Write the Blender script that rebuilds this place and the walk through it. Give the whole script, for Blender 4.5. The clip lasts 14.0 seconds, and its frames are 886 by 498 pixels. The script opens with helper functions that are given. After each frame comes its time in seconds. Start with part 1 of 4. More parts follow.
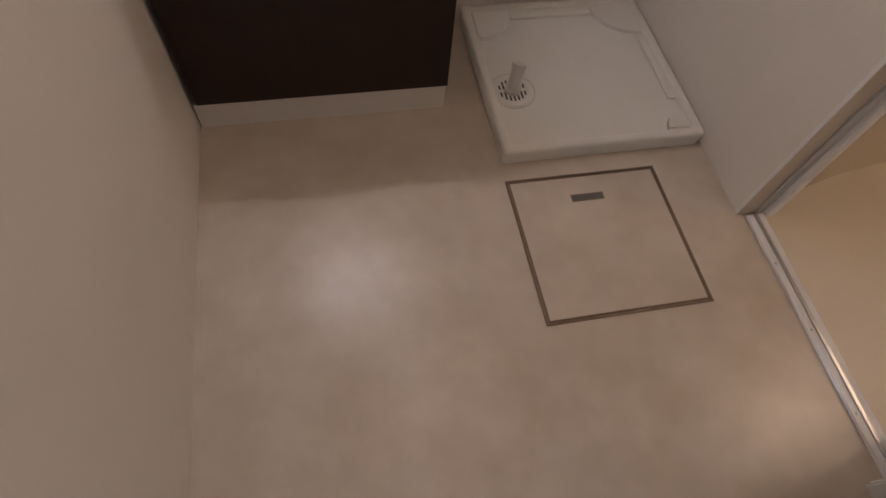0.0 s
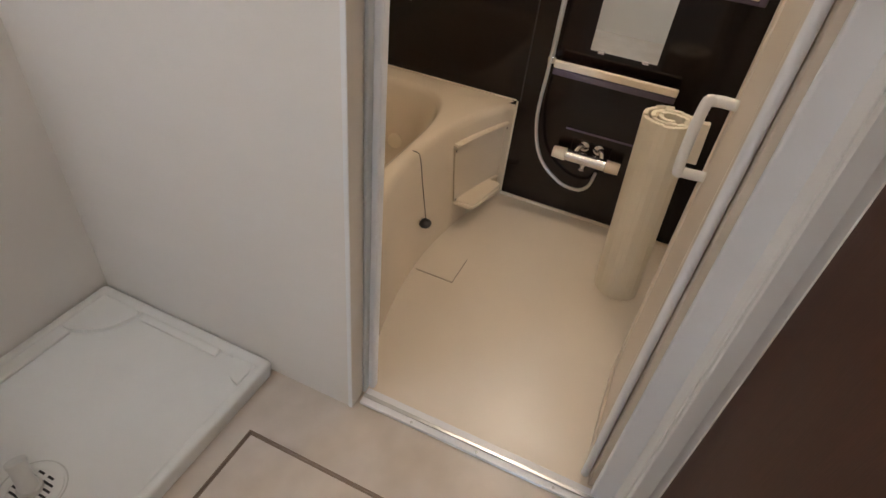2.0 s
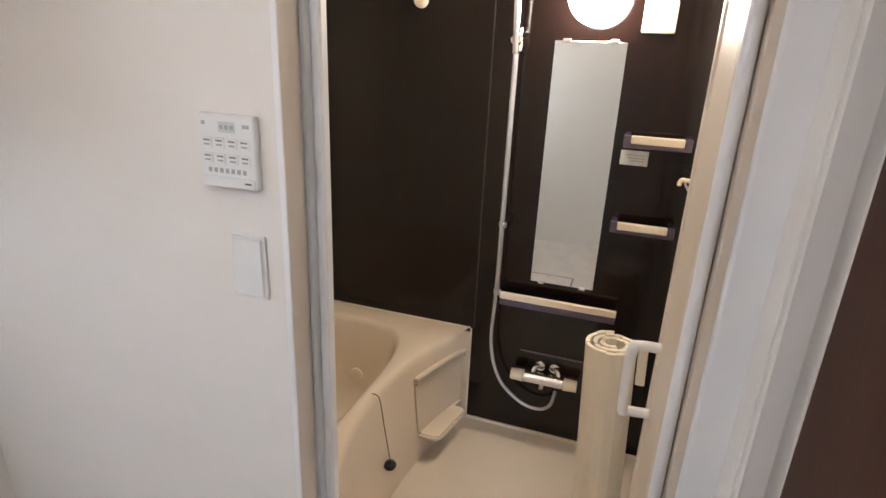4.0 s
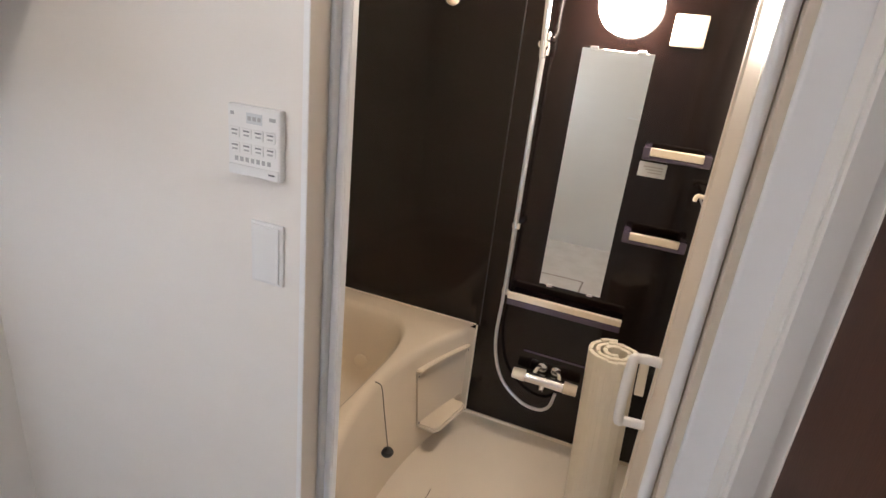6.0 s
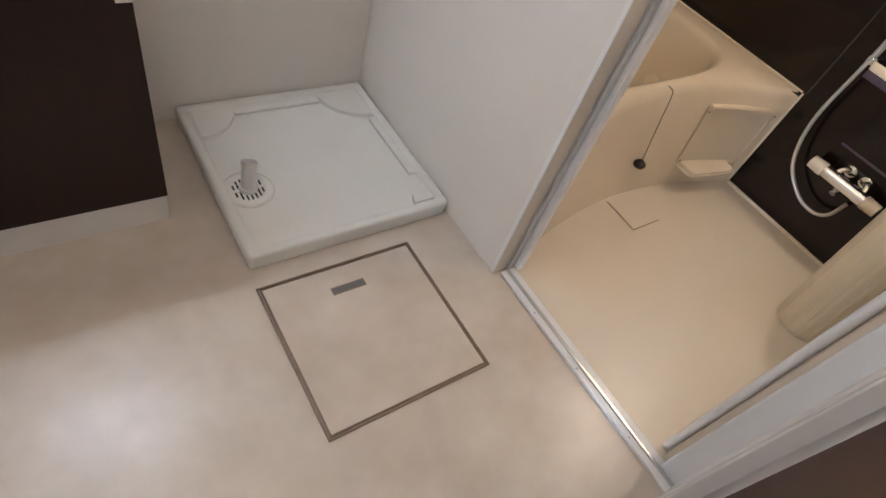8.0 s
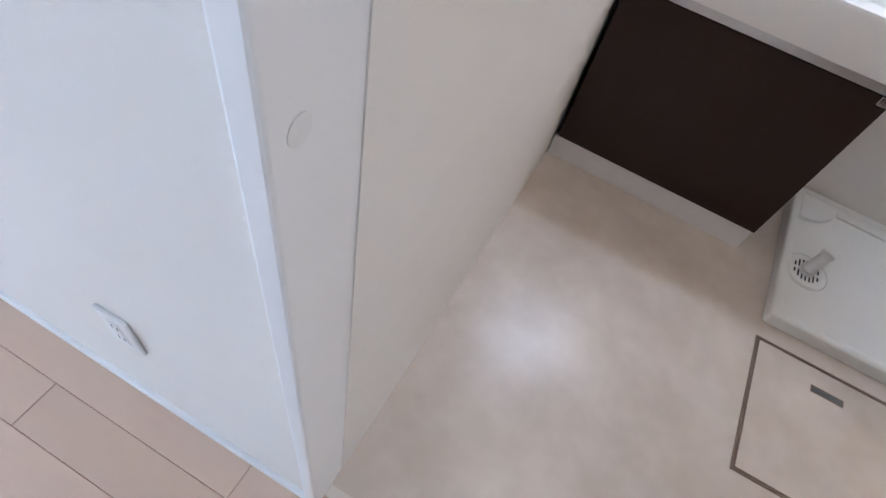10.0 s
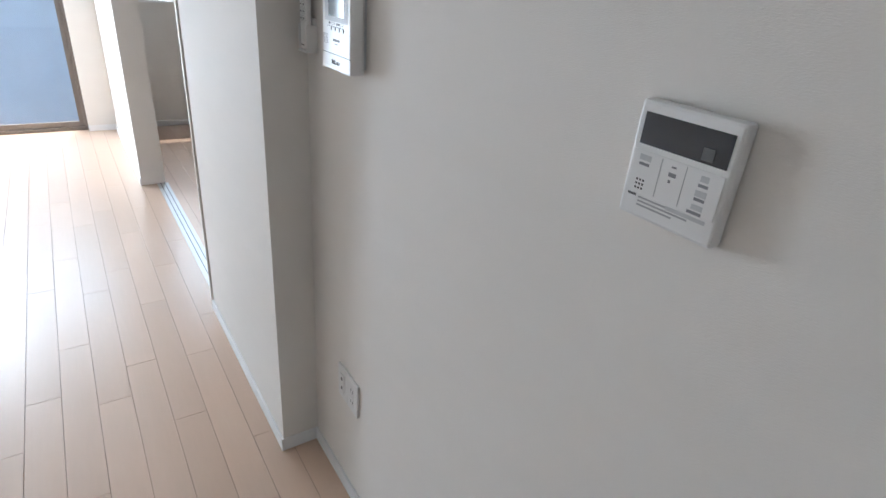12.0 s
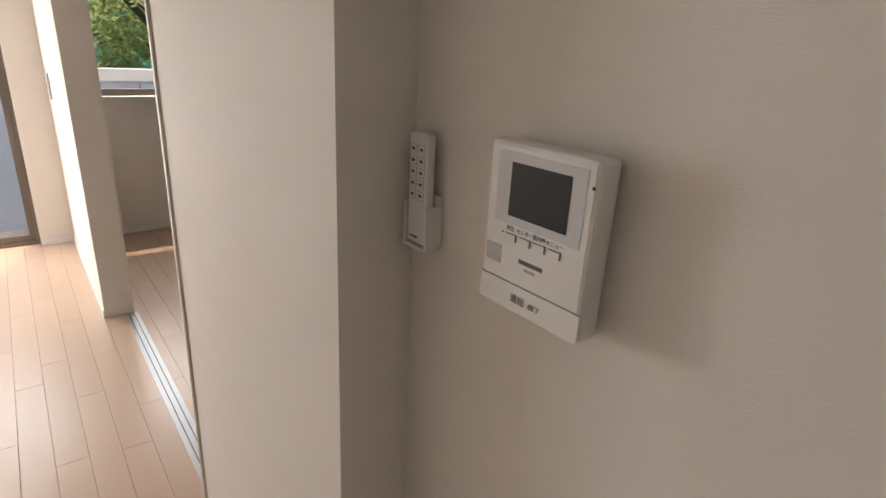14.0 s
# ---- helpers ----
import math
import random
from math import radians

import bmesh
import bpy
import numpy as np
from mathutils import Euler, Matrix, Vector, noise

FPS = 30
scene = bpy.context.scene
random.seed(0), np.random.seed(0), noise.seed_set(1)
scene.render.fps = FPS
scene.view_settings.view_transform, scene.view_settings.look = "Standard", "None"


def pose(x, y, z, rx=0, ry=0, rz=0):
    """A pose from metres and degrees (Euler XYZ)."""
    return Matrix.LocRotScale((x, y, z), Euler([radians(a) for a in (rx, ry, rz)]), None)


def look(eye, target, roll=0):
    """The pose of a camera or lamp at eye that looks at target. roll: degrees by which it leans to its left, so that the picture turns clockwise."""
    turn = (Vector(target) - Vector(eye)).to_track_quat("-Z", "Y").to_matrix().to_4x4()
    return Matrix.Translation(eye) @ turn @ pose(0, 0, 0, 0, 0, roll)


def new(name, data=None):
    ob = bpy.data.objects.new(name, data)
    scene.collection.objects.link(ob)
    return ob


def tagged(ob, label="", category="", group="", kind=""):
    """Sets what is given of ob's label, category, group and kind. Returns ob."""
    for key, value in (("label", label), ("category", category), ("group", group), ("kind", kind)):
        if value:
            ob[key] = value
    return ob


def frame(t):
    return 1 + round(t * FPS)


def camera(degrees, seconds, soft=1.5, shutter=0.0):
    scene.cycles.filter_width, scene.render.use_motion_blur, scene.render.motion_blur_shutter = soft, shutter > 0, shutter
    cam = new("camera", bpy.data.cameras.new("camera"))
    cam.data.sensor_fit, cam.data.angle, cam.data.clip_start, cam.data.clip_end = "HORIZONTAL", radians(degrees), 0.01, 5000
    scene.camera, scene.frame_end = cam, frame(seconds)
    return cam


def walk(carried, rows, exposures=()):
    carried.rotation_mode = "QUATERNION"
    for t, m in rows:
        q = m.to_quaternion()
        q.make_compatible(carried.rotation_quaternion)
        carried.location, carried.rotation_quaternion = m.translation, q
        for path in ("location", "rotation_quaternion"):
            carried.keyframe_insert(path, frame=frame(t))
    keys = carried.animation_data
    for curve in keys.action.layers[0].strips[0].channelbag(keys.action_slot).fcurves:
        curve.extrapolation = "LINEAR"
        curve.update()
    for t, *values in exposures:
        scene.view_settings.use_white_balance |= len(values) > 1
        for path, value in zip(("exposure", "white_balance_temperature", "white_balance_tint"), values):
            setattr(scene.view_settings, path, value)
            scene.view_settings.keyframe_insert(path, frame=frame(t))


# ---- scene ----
cam = camera(77.6, 14.0)
PATH = [
    (0, (0.412, 0.166, 1.304), (0.719, 1.11, -0.433), 8.6),
    (0.5, (0.518, 0.213, 1.269), (1.22, 1.076, -0.392), 11.8),
    (1, (0.623, 0.275, 1.246), (1.65, 1.002, -0.309), 11.1),
    (1.5, (0.71, 0.299, 1.263), (1.978, 0.93, -0.149), 8.4),
    (2, (0.728, 0.359, 1.391), (2.182, 0.885, 0.123), 7.1),
    (2.5, (0.764, 0.333, 1.454), (2.341, 0.889, 0.358), 4.3),
    (3, (0.753, 0.333, 1.495), (2.433, 0.918, 0.581), 3.0),
    (3.5, (0.753, 0.32, 1.549), (2.5, 0.929, 0.79), 2.9),
    (3.7, (0.763, 0.329, 1.553), (2.54, 0.937, 0.866), 2.3),
    (5.8, (0.751, 0.32, 1.619), (2.555, 0.943, 1.02), 4.1),
    (6, (0.745, 0.322, 1.588), (2.508, 0.958, 0.889), 6.5),
    (6.5, (0.731, 0.331, 1.472), (2.345, 0.981, 0.487), 11.4),
    (7, (0.668, 0.325, 1.305), (2.116, 1.011, 0.108), 16.3),
    (7.2, (0.641, 0.322, 1.272), (2.009, 1.028, -0.004), 18.1),
    (9.3, (0.374, -0.01, 1.306), (0.58, 1.11, -0.338), 20.0),
    (9.5, (0.313, -0.042, 1.332), (0.385, 1.078, -0.323), 19.6),
    (10, (0.157, -0.174, 1.387), (-0.151, 0.948, -0.24), 16.4),
    (10.5, (0.055, -0.324, 1.446), (-0.632, 0.771, -0.08), 12.0),
    (11, (-0.004, -0.451, 1.4), (-1.084, 0.623, 0.104), 7.8),
    (11.5, (0.043, -0.541, 1.54), (-1.25, 0.523, 0.447), 6.3),
    (12, (0.014, -0.558, 1.595), (-1.449, 0.48, 0.71), 5.1),
    (12.5, (-0.15, -0.5, 1.632), (-1.709, 0.506, 0.885), 3.9),
    (13, (-0.354, -0.442, 1.648), (-1.925, 0.593, 0.97), 3.1),
    (13.5, (-0.582, -0.43, 1.646), (-2.124, 0.654, 0.978), 3.2),
    (14, (-0.805, -0.469, 1.667), (-2.282, 0.699, 0.992), 3.1),
]
EXPOSURES = [(0, -0.55, 7300, 24), (1.0, -0.22, 7300, 22), (1.5, -0.08, 6700, 16), (2.5, 0.3, 6200, 11), (3.7, 0.48, 5900, 12), (5.8, 0.45, 5900, 12), (7.2, 0.48, 6100, 12),
             (9.3, 0.28, 5900, 12), (10.0, 0.4, 5500, 13), (10.5, 0.42, 5500, 13), (11.2, -0.1, 6000, 12), (12.0, -0.45, 6300, 11), (12.5, -0.7, 6450, 11), (13.2, -0.95, 7300, 19), (14, -0.98, 8400, 21)]
walk(cam, [(t, look(eye, target, roll)) for t, eye, target, roll in PATH], EXPOSURES)

# ---- world, sun, lamps ----
SUN_ELEV, SUN_AZ = radians(66), Vector((0.63, -0.215))
world = bpy.data.worlds.new("sky")
scene.world = world
world.use_nodes = True
wn = world.node_tree
sky = wn.nodes.new("ShaderNodeTexSky")
sky.sky_type, sky.sun_disc = "NISHITA", False
sky.sun_elevation, sky.sun_rotation = SUN_ELEV, math.atan2(-SUN_AZ.x, -SUN_AZ.y)
wn.links.new(sky.outputs[0], wn.nodes["Background"].inputs[0])
wn.nodes["Background"].inputs[1].default_value = 0.15


def lamp(name, kind, m, power, color=(1, 1, 1)):
    d = bpy.data.lights.new(name, kind)
    d.energy, d.color = power, color
    ob = new(name, d)
    ob.matrix_world = m
    return ob


flat = SUN_AZ.normalized() * math.cos(SUN_ELEV)
sun_dir = Vector((flat.x, flat.y, -math.sin(SUN_ELEV)))
sun = lamp("sun", "SUN", look((-20, 5, 40), Vector((-20, 5, 40)) + sun_dir), 5.0, (1, 0.95, 0.88))
sun.data.angle = radians(0.5)
for nm, at, to, sx, sy, power in (("window_daylight", (-7.3, -1.3, 2.75), (-4.2, -1.1, 0.9), 1.8, 1.1, 150),
                                  ("side_window_daylight", (-6.36, -2.07, 1.05), (-4.0, -1.9, 1.0), 0.9, 1.85, 225),
                                  ("bedroom_daylight", (-7.3, 0.8, 2.75), (-4.5, 0.8, 1.0), 1.4, 1.0, 120)):
    w = lamp(nm, "AREA", look(at, to), power, (0.7, 0.85, 1.0))
    w.data.shape, w.data.size, w.data.size_y = "RECTANGLE", sx, sy


# ---- materials ----
def material(name, color, rough=0.5, metal=0.0, vary=0.0, scale=8.0, fine=0.0, fine_scale=120.0, bump=0.0, bump_scale=200.0,
             stretch=(1, 1, 1), dark=None, coat=0.0, coat_rough=0.08, spec=None, rvary=0.0, detail=4):
    """A principled material with coarse mottling, fine grain and relief, all in metres."""
    m = bpy.data.materials.new(name)
    m.use_nodes = True
    nt = m.node_tree
    b = nt.nodes["Principled BSDF"]
    b.inputs["Base Color"].default_value = (*color, 1)
    b.inputs["Roughness"].default_value = rough
    b.inputs["Metallic"].default_value = metal
    b.inputs["Coat Weight"].default_value = coat
    b.inputs["Coat Roughness"].default_value = coat_rough
    if spec is not None:
        b.inputs["Specular IOR Level"].default_value = spec
    co = nt.nodes.new("ShaderNodeNewGeometry")
    mp = nt.nodes.new("ShaderNodeMapping")
    mp.inputs["Scale"].default_value = stretch
    nt.links.new(co.outputs["Position"], mp.inputs["Vector"])

    def noise_tex(s, octaves=4):
        n = nt.nodes.new("ShaderNodeTexNoise")
        n.inputs["Scale"].default_value, n.inputs["Detail"].default_value = s, octaves
        nt.links.new(mp.outputs[0], n.inputs["Vector"])
        return n

    out = None
    for amount, s in ((vary, scale), (fine, fine_scale)):
        if amount:
            n = noise_tex(s, detail)
            ramp = nt.nodes.new("ShaderNodeMapRange")
            ramp.inputs[1].default_value, ramp.inputs[2].default_value = 0.22, 0.78
            nt.links.new(n.outputs["Fac"], ramp.inputs[0])
            mix = nt.nodes.new("ShaderNodeMix")
            mix.data_type = "RGBA"
            low = dark if dark and s == scale else tuple(c * (1 - amount) for c in color)
            mix.inputs[6].default_value = (*low, 1)
            mix.inputs[7].default_value = (*color, 1)
            nt.links.new(ramp.outputs[0], mix.inputs[0])
            if out is None:
                out = mix.outputs[2]
            else:
                mul = nt.nodes.new("ShaderNodeMix")
                mul.data_type, mul.blend_type = "RGBA", "MULTIPLY"
                mul.inputs[0].default_value = 1
                mix.inputs[6].default_value, mix.inputs[7].default_value = (1 - amount,) * 3 + (1,), (1, 1, 1, 1)
                nt.links.new(out, mul.inputs[6])
                nt.links.new(mix.outputs[2], mul.inputs[7])
                out = mul.outputs[2]
    if out is not None:
        nt.links.new(out, b.inputs["Base Color"])
    if rvary:
        n = noise_tex(scale * 1.7)
        r = nt.nodes.new("ShaderNodeMapRange")
        r.inputs[3].default_value, r.inputs[4].default_value = max(0.02, rough - rvary), rough + rvary
        nt.links.new(n.outputs["Fac"], r.inputs[0])
        nt.links.new(r.outputs[0], b.inputs["Roughness"])
    if bump:
        n = noise_tex(bump_scale, 3)
        bp = nt.nodes.new("ShaderNodeBump")
        bp.inputs["Strength"].default_value, bp.inputs["Distance"].default_value = bump, 0.002
        nt.links.new(n.outputs["Fac"], bp.inputs["Height"])
        nt.links.new(bp.outputs[0], b.inputs["Normal"])
    return m


def glow(name, color, strength):
    m = material(name, (0.9, 0.88, 0.84), 0.4)
    b = m.node_tree.nodes["Principled BSDF"]
    b.inputs["Emission Color"].default_value = (*color, 1)
    b.inputs["Emission Strength"].default_value = strength
    return m


def glass(name, color=(1, 1, 1), rough=0.0):
    m = bpy.data.materials.new(name)
    m.use_nodes = True
    b = m.node_tree.nodes["Principled BSDF"]
    b.inputs["Base Color"].default_value = (*color, 1)
    b.inputs["Transmission Weight"].default_value = 1
    b.inputs["Roughness"].default_value, b.inputs["IOR"].default_value = rough, 1.45
    return m


def tint_by_object(m, low, high):
    """Scales a material's colour by a random value per object."""
    nt = m.node_tree
    b = nt.nodes["Principled BSDF"]
    src = b.inputs["Base Color"].links[0].from_socket
    oi = nt.nodes.new("ShaderNodeObjectInfo")
    r = nt.nodes.new("ShaderNodeMapRange")
    r.inputs[3].default_value, r.inputs[4].default_value = low, high
    nt.links.new(oi.outputs["Random"], r.inputs[0])
    mul = nt.nodes.new("ShaderNodeVectorMath")
    mul.operation = "SCALE"
    nt.links.new(src, mul.inputs[0])
    nt.links.new(r.outputs[0], mul.inputs["Scale"])
    nt.links.new(mul.outputs[0], b.inputs["Base Color"])


WALLPAPER = material("wallpaper", (0.82, 0.78, 0.732), 0.75, vary=0.03, scale=3, bump=0.28, bump_scale=190, stretch=(1, 1, 3.5), spec=0.3)
CEILING = material("ceiling_paper", (0.82, 0.81, 0.79), 0.8, vary=0.03, scale=4, bump=0.35, bump_scale=150)
VINYL = material("vinyl_stone", (0.69, 0.61, 0.535), 0.3, detail=2, vary=0.2, scale=7, dark=(0.57, 0.485, 0.4), fine=0.07, fine_scale=19, bump=0.03, bump_scale=220, rvary=0.03)
PLANK = material("oak_plank", (0.64, 0.455, 0.34), 0.32, vary=0.2, scale=4, fine=0.03, fine_scale=26, stretch=(0.3, 3, 1), bump=0.008, bump_scale=60, coat=0.8, coat_rough=0.24, rvary=0.015, dark=(0.612, 0.433, 0.318))
tint_by_object(PLANK, 0.95, 1.03)
PLANK_GAP = material("plank_gap", (0.3, 0.19, 0.125), 0.6, vary=0.2)
TRIM = material("white_trim", (0.86, 0.855, 0.85), 0.4, vary=0.03, scale=6, bump=0.05, bump_scale=90)
JAMB = material("jamb_sheet", (0.72, 0.66, 0.585), 0.45, vary=0.05, scale=5, bump=0.06, bump_scale=120)
ALU_WHITE = material("white_aluminium", (0.85, 0.86, 0.89), 0.3, vary=0.03, scale=5)
BEIGE_PANEL = material("beige_panel", (0.7, 0.61, 0.51), 0.35, vary=0.05, scale=4)
BROWN = material("dark_brown_laminate", (0.029, 0.0135, 0.0095), 0.42, spec=0.28, vary=0.25, scale=5, fine=0.2, fine_scale=70, stretch=(6, 6, 0.4))
DOOR_WOOD = material("brown_wood_door", (0.082, 0.032, 0.02), 0.5, spec=0.22, vary=0.3, scale=4, fine=0.3, fine_scale=60, stretch=(7, 7, 0.35), bump=0.1, bump_scale=80)
KICK = material("grey_kickboard", (0.8, 0.77, 0.74), 0.5, vary=0.05, scale=10)
PLASTIC = material("white_plastic", (0.8, 0.79, 0.775), 0.35, vary=0.025, scale=20, bump=0.03, bump_scale=400)
PAN = material("pan_plastic", (0.82, 0.81, 0.77), 0.33, vary=0.05, scale=7, bump=0.05, bump_scale=300)
FRP = material("cream_frp", (0.76, 0.66, 0.53), 0.22, vary=0.04, scale=4, coat=0.3)
BATH_FLOOR = material("bath_floor", (0.77, 0.69, 0.59), 0.3, vary=0.05, scale=5, bump=0.12, bump_scale=260)
BATH_PANEL = material("bath_wall_panel", (0.76, 0.72, 0.64), 0.25, vary=0.03, scale=4)
DARK_PANEL = material("dark_brown_bath_panel", (0.011, 0.0055, 0.0045), 0.12, spec=0.38, vary=0.3, scale=3, fine=0.2, fine_scale=40, stretch=(5, 5, 0.5), rvary=0.04)
CHROME = material("chrome", (0.82, 0.82, 0.82), 0.12, 1.0)
STEEL = material("satin_steel", (0.62, 0.63, 0.64), 0.32, 1.0, vary=0.1, scale=30)
BRONZE = material("bronze_strip", (0.27, 0.2, 0.15), 0.4, 0.5, vary=0.2, scale=20)
MIRROR = material("mirror", (0.87, 0.9, 0.88), 0.015, 1.0)
CREAM = material("cream_plastic", (0.79, 0.7, 0.56), 0.3, vary=0.03, scale=20)
ROLL = material("cream_vinyl_slat", (0.8, 0.73, 0.6), 0.42, vary=0.06, scale=12)
SMOKE = material("smoked_plastic", (0.09, 0.07, 0.11), 0.1, coat=0.6)
RUBBER = material("black_rubber", (0.012, 0.012, 0.013), 0.5, vary=0.2, scale=60)
HOSE = material("grey_hose", (0.5, 0.5, 0.5), 0.3, 0.5)
PIPE = material("grey_pipe", (0.68, 0.66, 0.62), 0.35, vary=0.1, scale=30)
SLOT = material("dark_slot", (0.035, 0.032, 0.03), 0.7, vary=0.2, scale=50)
LCD = material("black_display", (0.012, 0.013, 0.02), 0.1, coat=0.5, vary=0.1)
SCREEN = material("grey_screen", (0.05, 0.055, 0.06), 0.06, spec=0.14, vary=0.1)
SILVER = material("pale_silver", (0.6, 0.62, 0.635), 0.55, 0.0, vary=0.03, scale=30)
GREY_PRINT = material("grey_print", (0.12, 0.12, 0.12), 0.6, vary=0.1, scale=90)
SOFT_PRINT = material("soft_print", (0.26, 0.26, 0.27), 0.6, vary=0.1, scale=90)
LIGHT_PRINT = material("light_print", (0.58, 0.58, 0.58), 0.6, vary=0.1, scale=90)
PALE_PRINT = material("pale_print", (0.42, 0.42, 0.42), 0.6, vary=0.1, scale=90)
SASH = material("sash_aluminium", (0.22, 0.19, 0.165), 0.4, 0.5, vary=0.1, scale=20)
CONCRETE = material("balcony_floor", (0.36, 0.36, 0.36), 0.8, vary=0.2, scale=5, fine=0.15, bump=0.3)
RAIL_PANEL = material("balcony_panel", (0.34, 0.42, 0.53), 0.22, vary=0.12, scale=3)
RAIL_CAP = material("rail_cap", (0.72, 0.73, 0.75), 0.45, vary=0.05)
GROUND = material("ground_soil", (0.12, 0.13, 0.06), 0.9, vary=0.5, scale=0.6, fine=0.3, fine_scale=6)
BARK = material("bark", (0.12, 0.08, 0.05), 0.9, vary=0.4, scale=6, bump=0.6, bump_scale=25)
LEAF = material("leaf", (0.19, 0.31, 0.1), 0.45, vary=0.45, scale=2.2)
NET = material("teal_sheet", (0.12, 0.6, 0.52), 0.7, vary=0.2, scale=0.4, fine=0.2, fine_scale=9)


def let_light_through(m, color, share):
    """Mixes in a translucent share, for thin leaves and sheets lit from behind."""
    nt = m.node_tree
    thin, mix = nt.nodes.new("ShaderNodeBsdfTranslucent"), nt.nodes.new("ShaderNodeMixShader")
    thin.inputs["Color"].default_value = (*color, 1)
    mix.inputs[0].default_value = share
    nt.links.new(nt.nodes["Principled BSDF"].outputs[0], mix.inputs[1])
    nt.links.new(thin.outputs[0], mix.inputs[2])
    nt.links.new(mix.outputs[0], nt.nodes["Material Output"].inputs["Surface"])


let_light_through(LEAF, (0.66, 0.82, 0.4), 0.6)
let_light_through(NET, (0.3, 0.95, 0.85), 0.55)
OUTSIDE = material("outer_render", (0.6, 0.58, 0.55), 0.9, vary=0.1, scale=2)
GLASS = glass("clear_glass")
BATH_GLOBE = glow("lamp_globe", (1.0, 0.81, 0.61), 65)
ROOM_LAMP = glow("lamp_diffuser", (1.0, 0.84, 0.68), 24)
VANITY_LIGHT = glow("vanity_light", (0.86, 0.93, 1.0), 55)


# ---- mesh helpers ----
def finish(name, bm, mat, smooth=False):
    me = bpy.data.meshes.new(name)
    bmesh.ops.recalc_face_normals(bm, faces=bm.faces[:])
    bm.to_mesh(me)
    bm.free()
    me.materials.append(mat)
    if smooth:
        for p in me.polygons:
            p.use_smooth = True
        me.set_sharp_from_angle(angle=radians(40))
    return me


def part(name, bm, mat, parent=None, label="", smooth=False):
    ob = new(name, finish(name, bm, mat, smooth))
    ob.parent = parent
    if label:
        tagged(ob, label)
    return ob


def thing(name, label, category, at=(0, 0, 0), group=""):
    ob = new(name)
    ob.location = at
    ob.empty_display_size = 0.05
    return tagged(ob, label, category, group)


def box(x0, x1, y0, y1, z0, z1, bevel=0.0, segments=2, into=None):
    bm = into or bmesh.new()
    made = bmesh.ops.create_cube(bm, size=1)["verts"]
    for v in made:
        v.co = Vector(((x0 + x1) / 2 + v.co.x * (x1 - x0), (y0 + y1) / 2 + v.co.y * (y1 - y0), (z0 + z1) / 2 + v.co.z * (z1 - z0)))
    if bevel:
        edges = {e for v in made for e in v.link_edges}
        bmesh.ops.bevel(bm, geom=list(edges), offset=bevel, segments=segments, affect="EDGES", profile=0.5)
    return bm


def lathe(profile, n=32, axis="z", at=(0, 0, 0), into=None):
    """A body of revolution from (radius, height) pairs along an axis."""
    bm = into or bmesh.new()
    rings = []
    for r, h in profile:
        ring = []
        for i in range(n):
            a = 2 * math.pi * i / n
            c, s = r * math.cos(a), r * math.sin(a)
            p = {"z": (c, s, h), "x": (h, c, s), "y": (c, h, s)}[axis]
            ring.append(bm.verts.new(Vector(p) + Vector(at)))
        rings.append(ring)
    for a, b in zip(rings, rings[1:]):
        for i in range(n):
            bm.faces.new((a[i], a[(i + 1) % n], b[(i + 1) % n], b[i]))
    bm.faces.new(rings[0])
    bm.faces.new(rings[-1])
    return bm


def tube(points, r, n=10, into=None):
    """A round tube along points; r is one radius or one per point."""
    bm = into or bmesh.new()
    pts = [Vector(p) for p in points]
    rs = r if isinstance(r, (list, tuple)) else [r] * len(pts)
    rings, side = [], None
    for i, p in enumerate(pts):
        d = (pts[min(i + 1, len(pts) - 1)] - pts[max(i - 1, 0)]).normalized()
        if side is None:
            side = d.orthogonal().normalized()
        side = (side - d * side.dot(d)).normalized()
        up = d.cross(side)
        rings.append([bm.verts.new(p + rs[i] * (math.cos(2 * math.pi * k / n) * side + math.sin(2 * math.pi * k / n) * up)) for k in range(n)])
    for a, b in zip(rings, rings[1:]):
        for k in range(n):
            bm.faces.new((a[k], a[(k + 1) % n], b[(k + 1) % n], b[k]))
    bm.faces.new(rings[0][::-1])
    bm.faces.new(rings[-1])
    return bm


def curve(points, steps=8):
    """A smooth line through points."""
    p = [Vector(q) for q in points]
    p = [2 * p[0] - p[1]] + p + [2 * p[-1] - p[-2]]
    out = []
    for i in range(1, len(p) - 2):
        for k in range(steps):
            t = k / steps
            out.append(0.5 * (2 * p[i] + (p[i + 1] - p[i - 1]) * t + (2 * p[i - 1] - 5 * p[i] + 4 * p[i + 1] - p[i + 2]) * t * t
                              + (3 * p[i] - p[i - 1] - 3 * p[i + 1] + p[i + 2]) * t ** 3))
    return out + [p[-2]]


def prism(outline, z0, z1, into=None):
    """A solid over a flat outline of (x, y)."""
    bm = into or bmesh.new()
    low = [bm.verts.new((x, y, z0)) for x, y in outline]
    top = [bm.verts.new((x, y, z1)) for x, y in outline]
    bm.faces.new(low[::-1])
    bm.faces.new(top)
    for i in range(len(low)):
        j = (i + 1) % len(low)
        bm.faces.new((low[i], low[j], top[j], top[i]))
    return bm


def structure(name, bm, mat, label, category):
    ob = part(name, bm, mat)
    return tagged(ob, label, category, kind="structure")


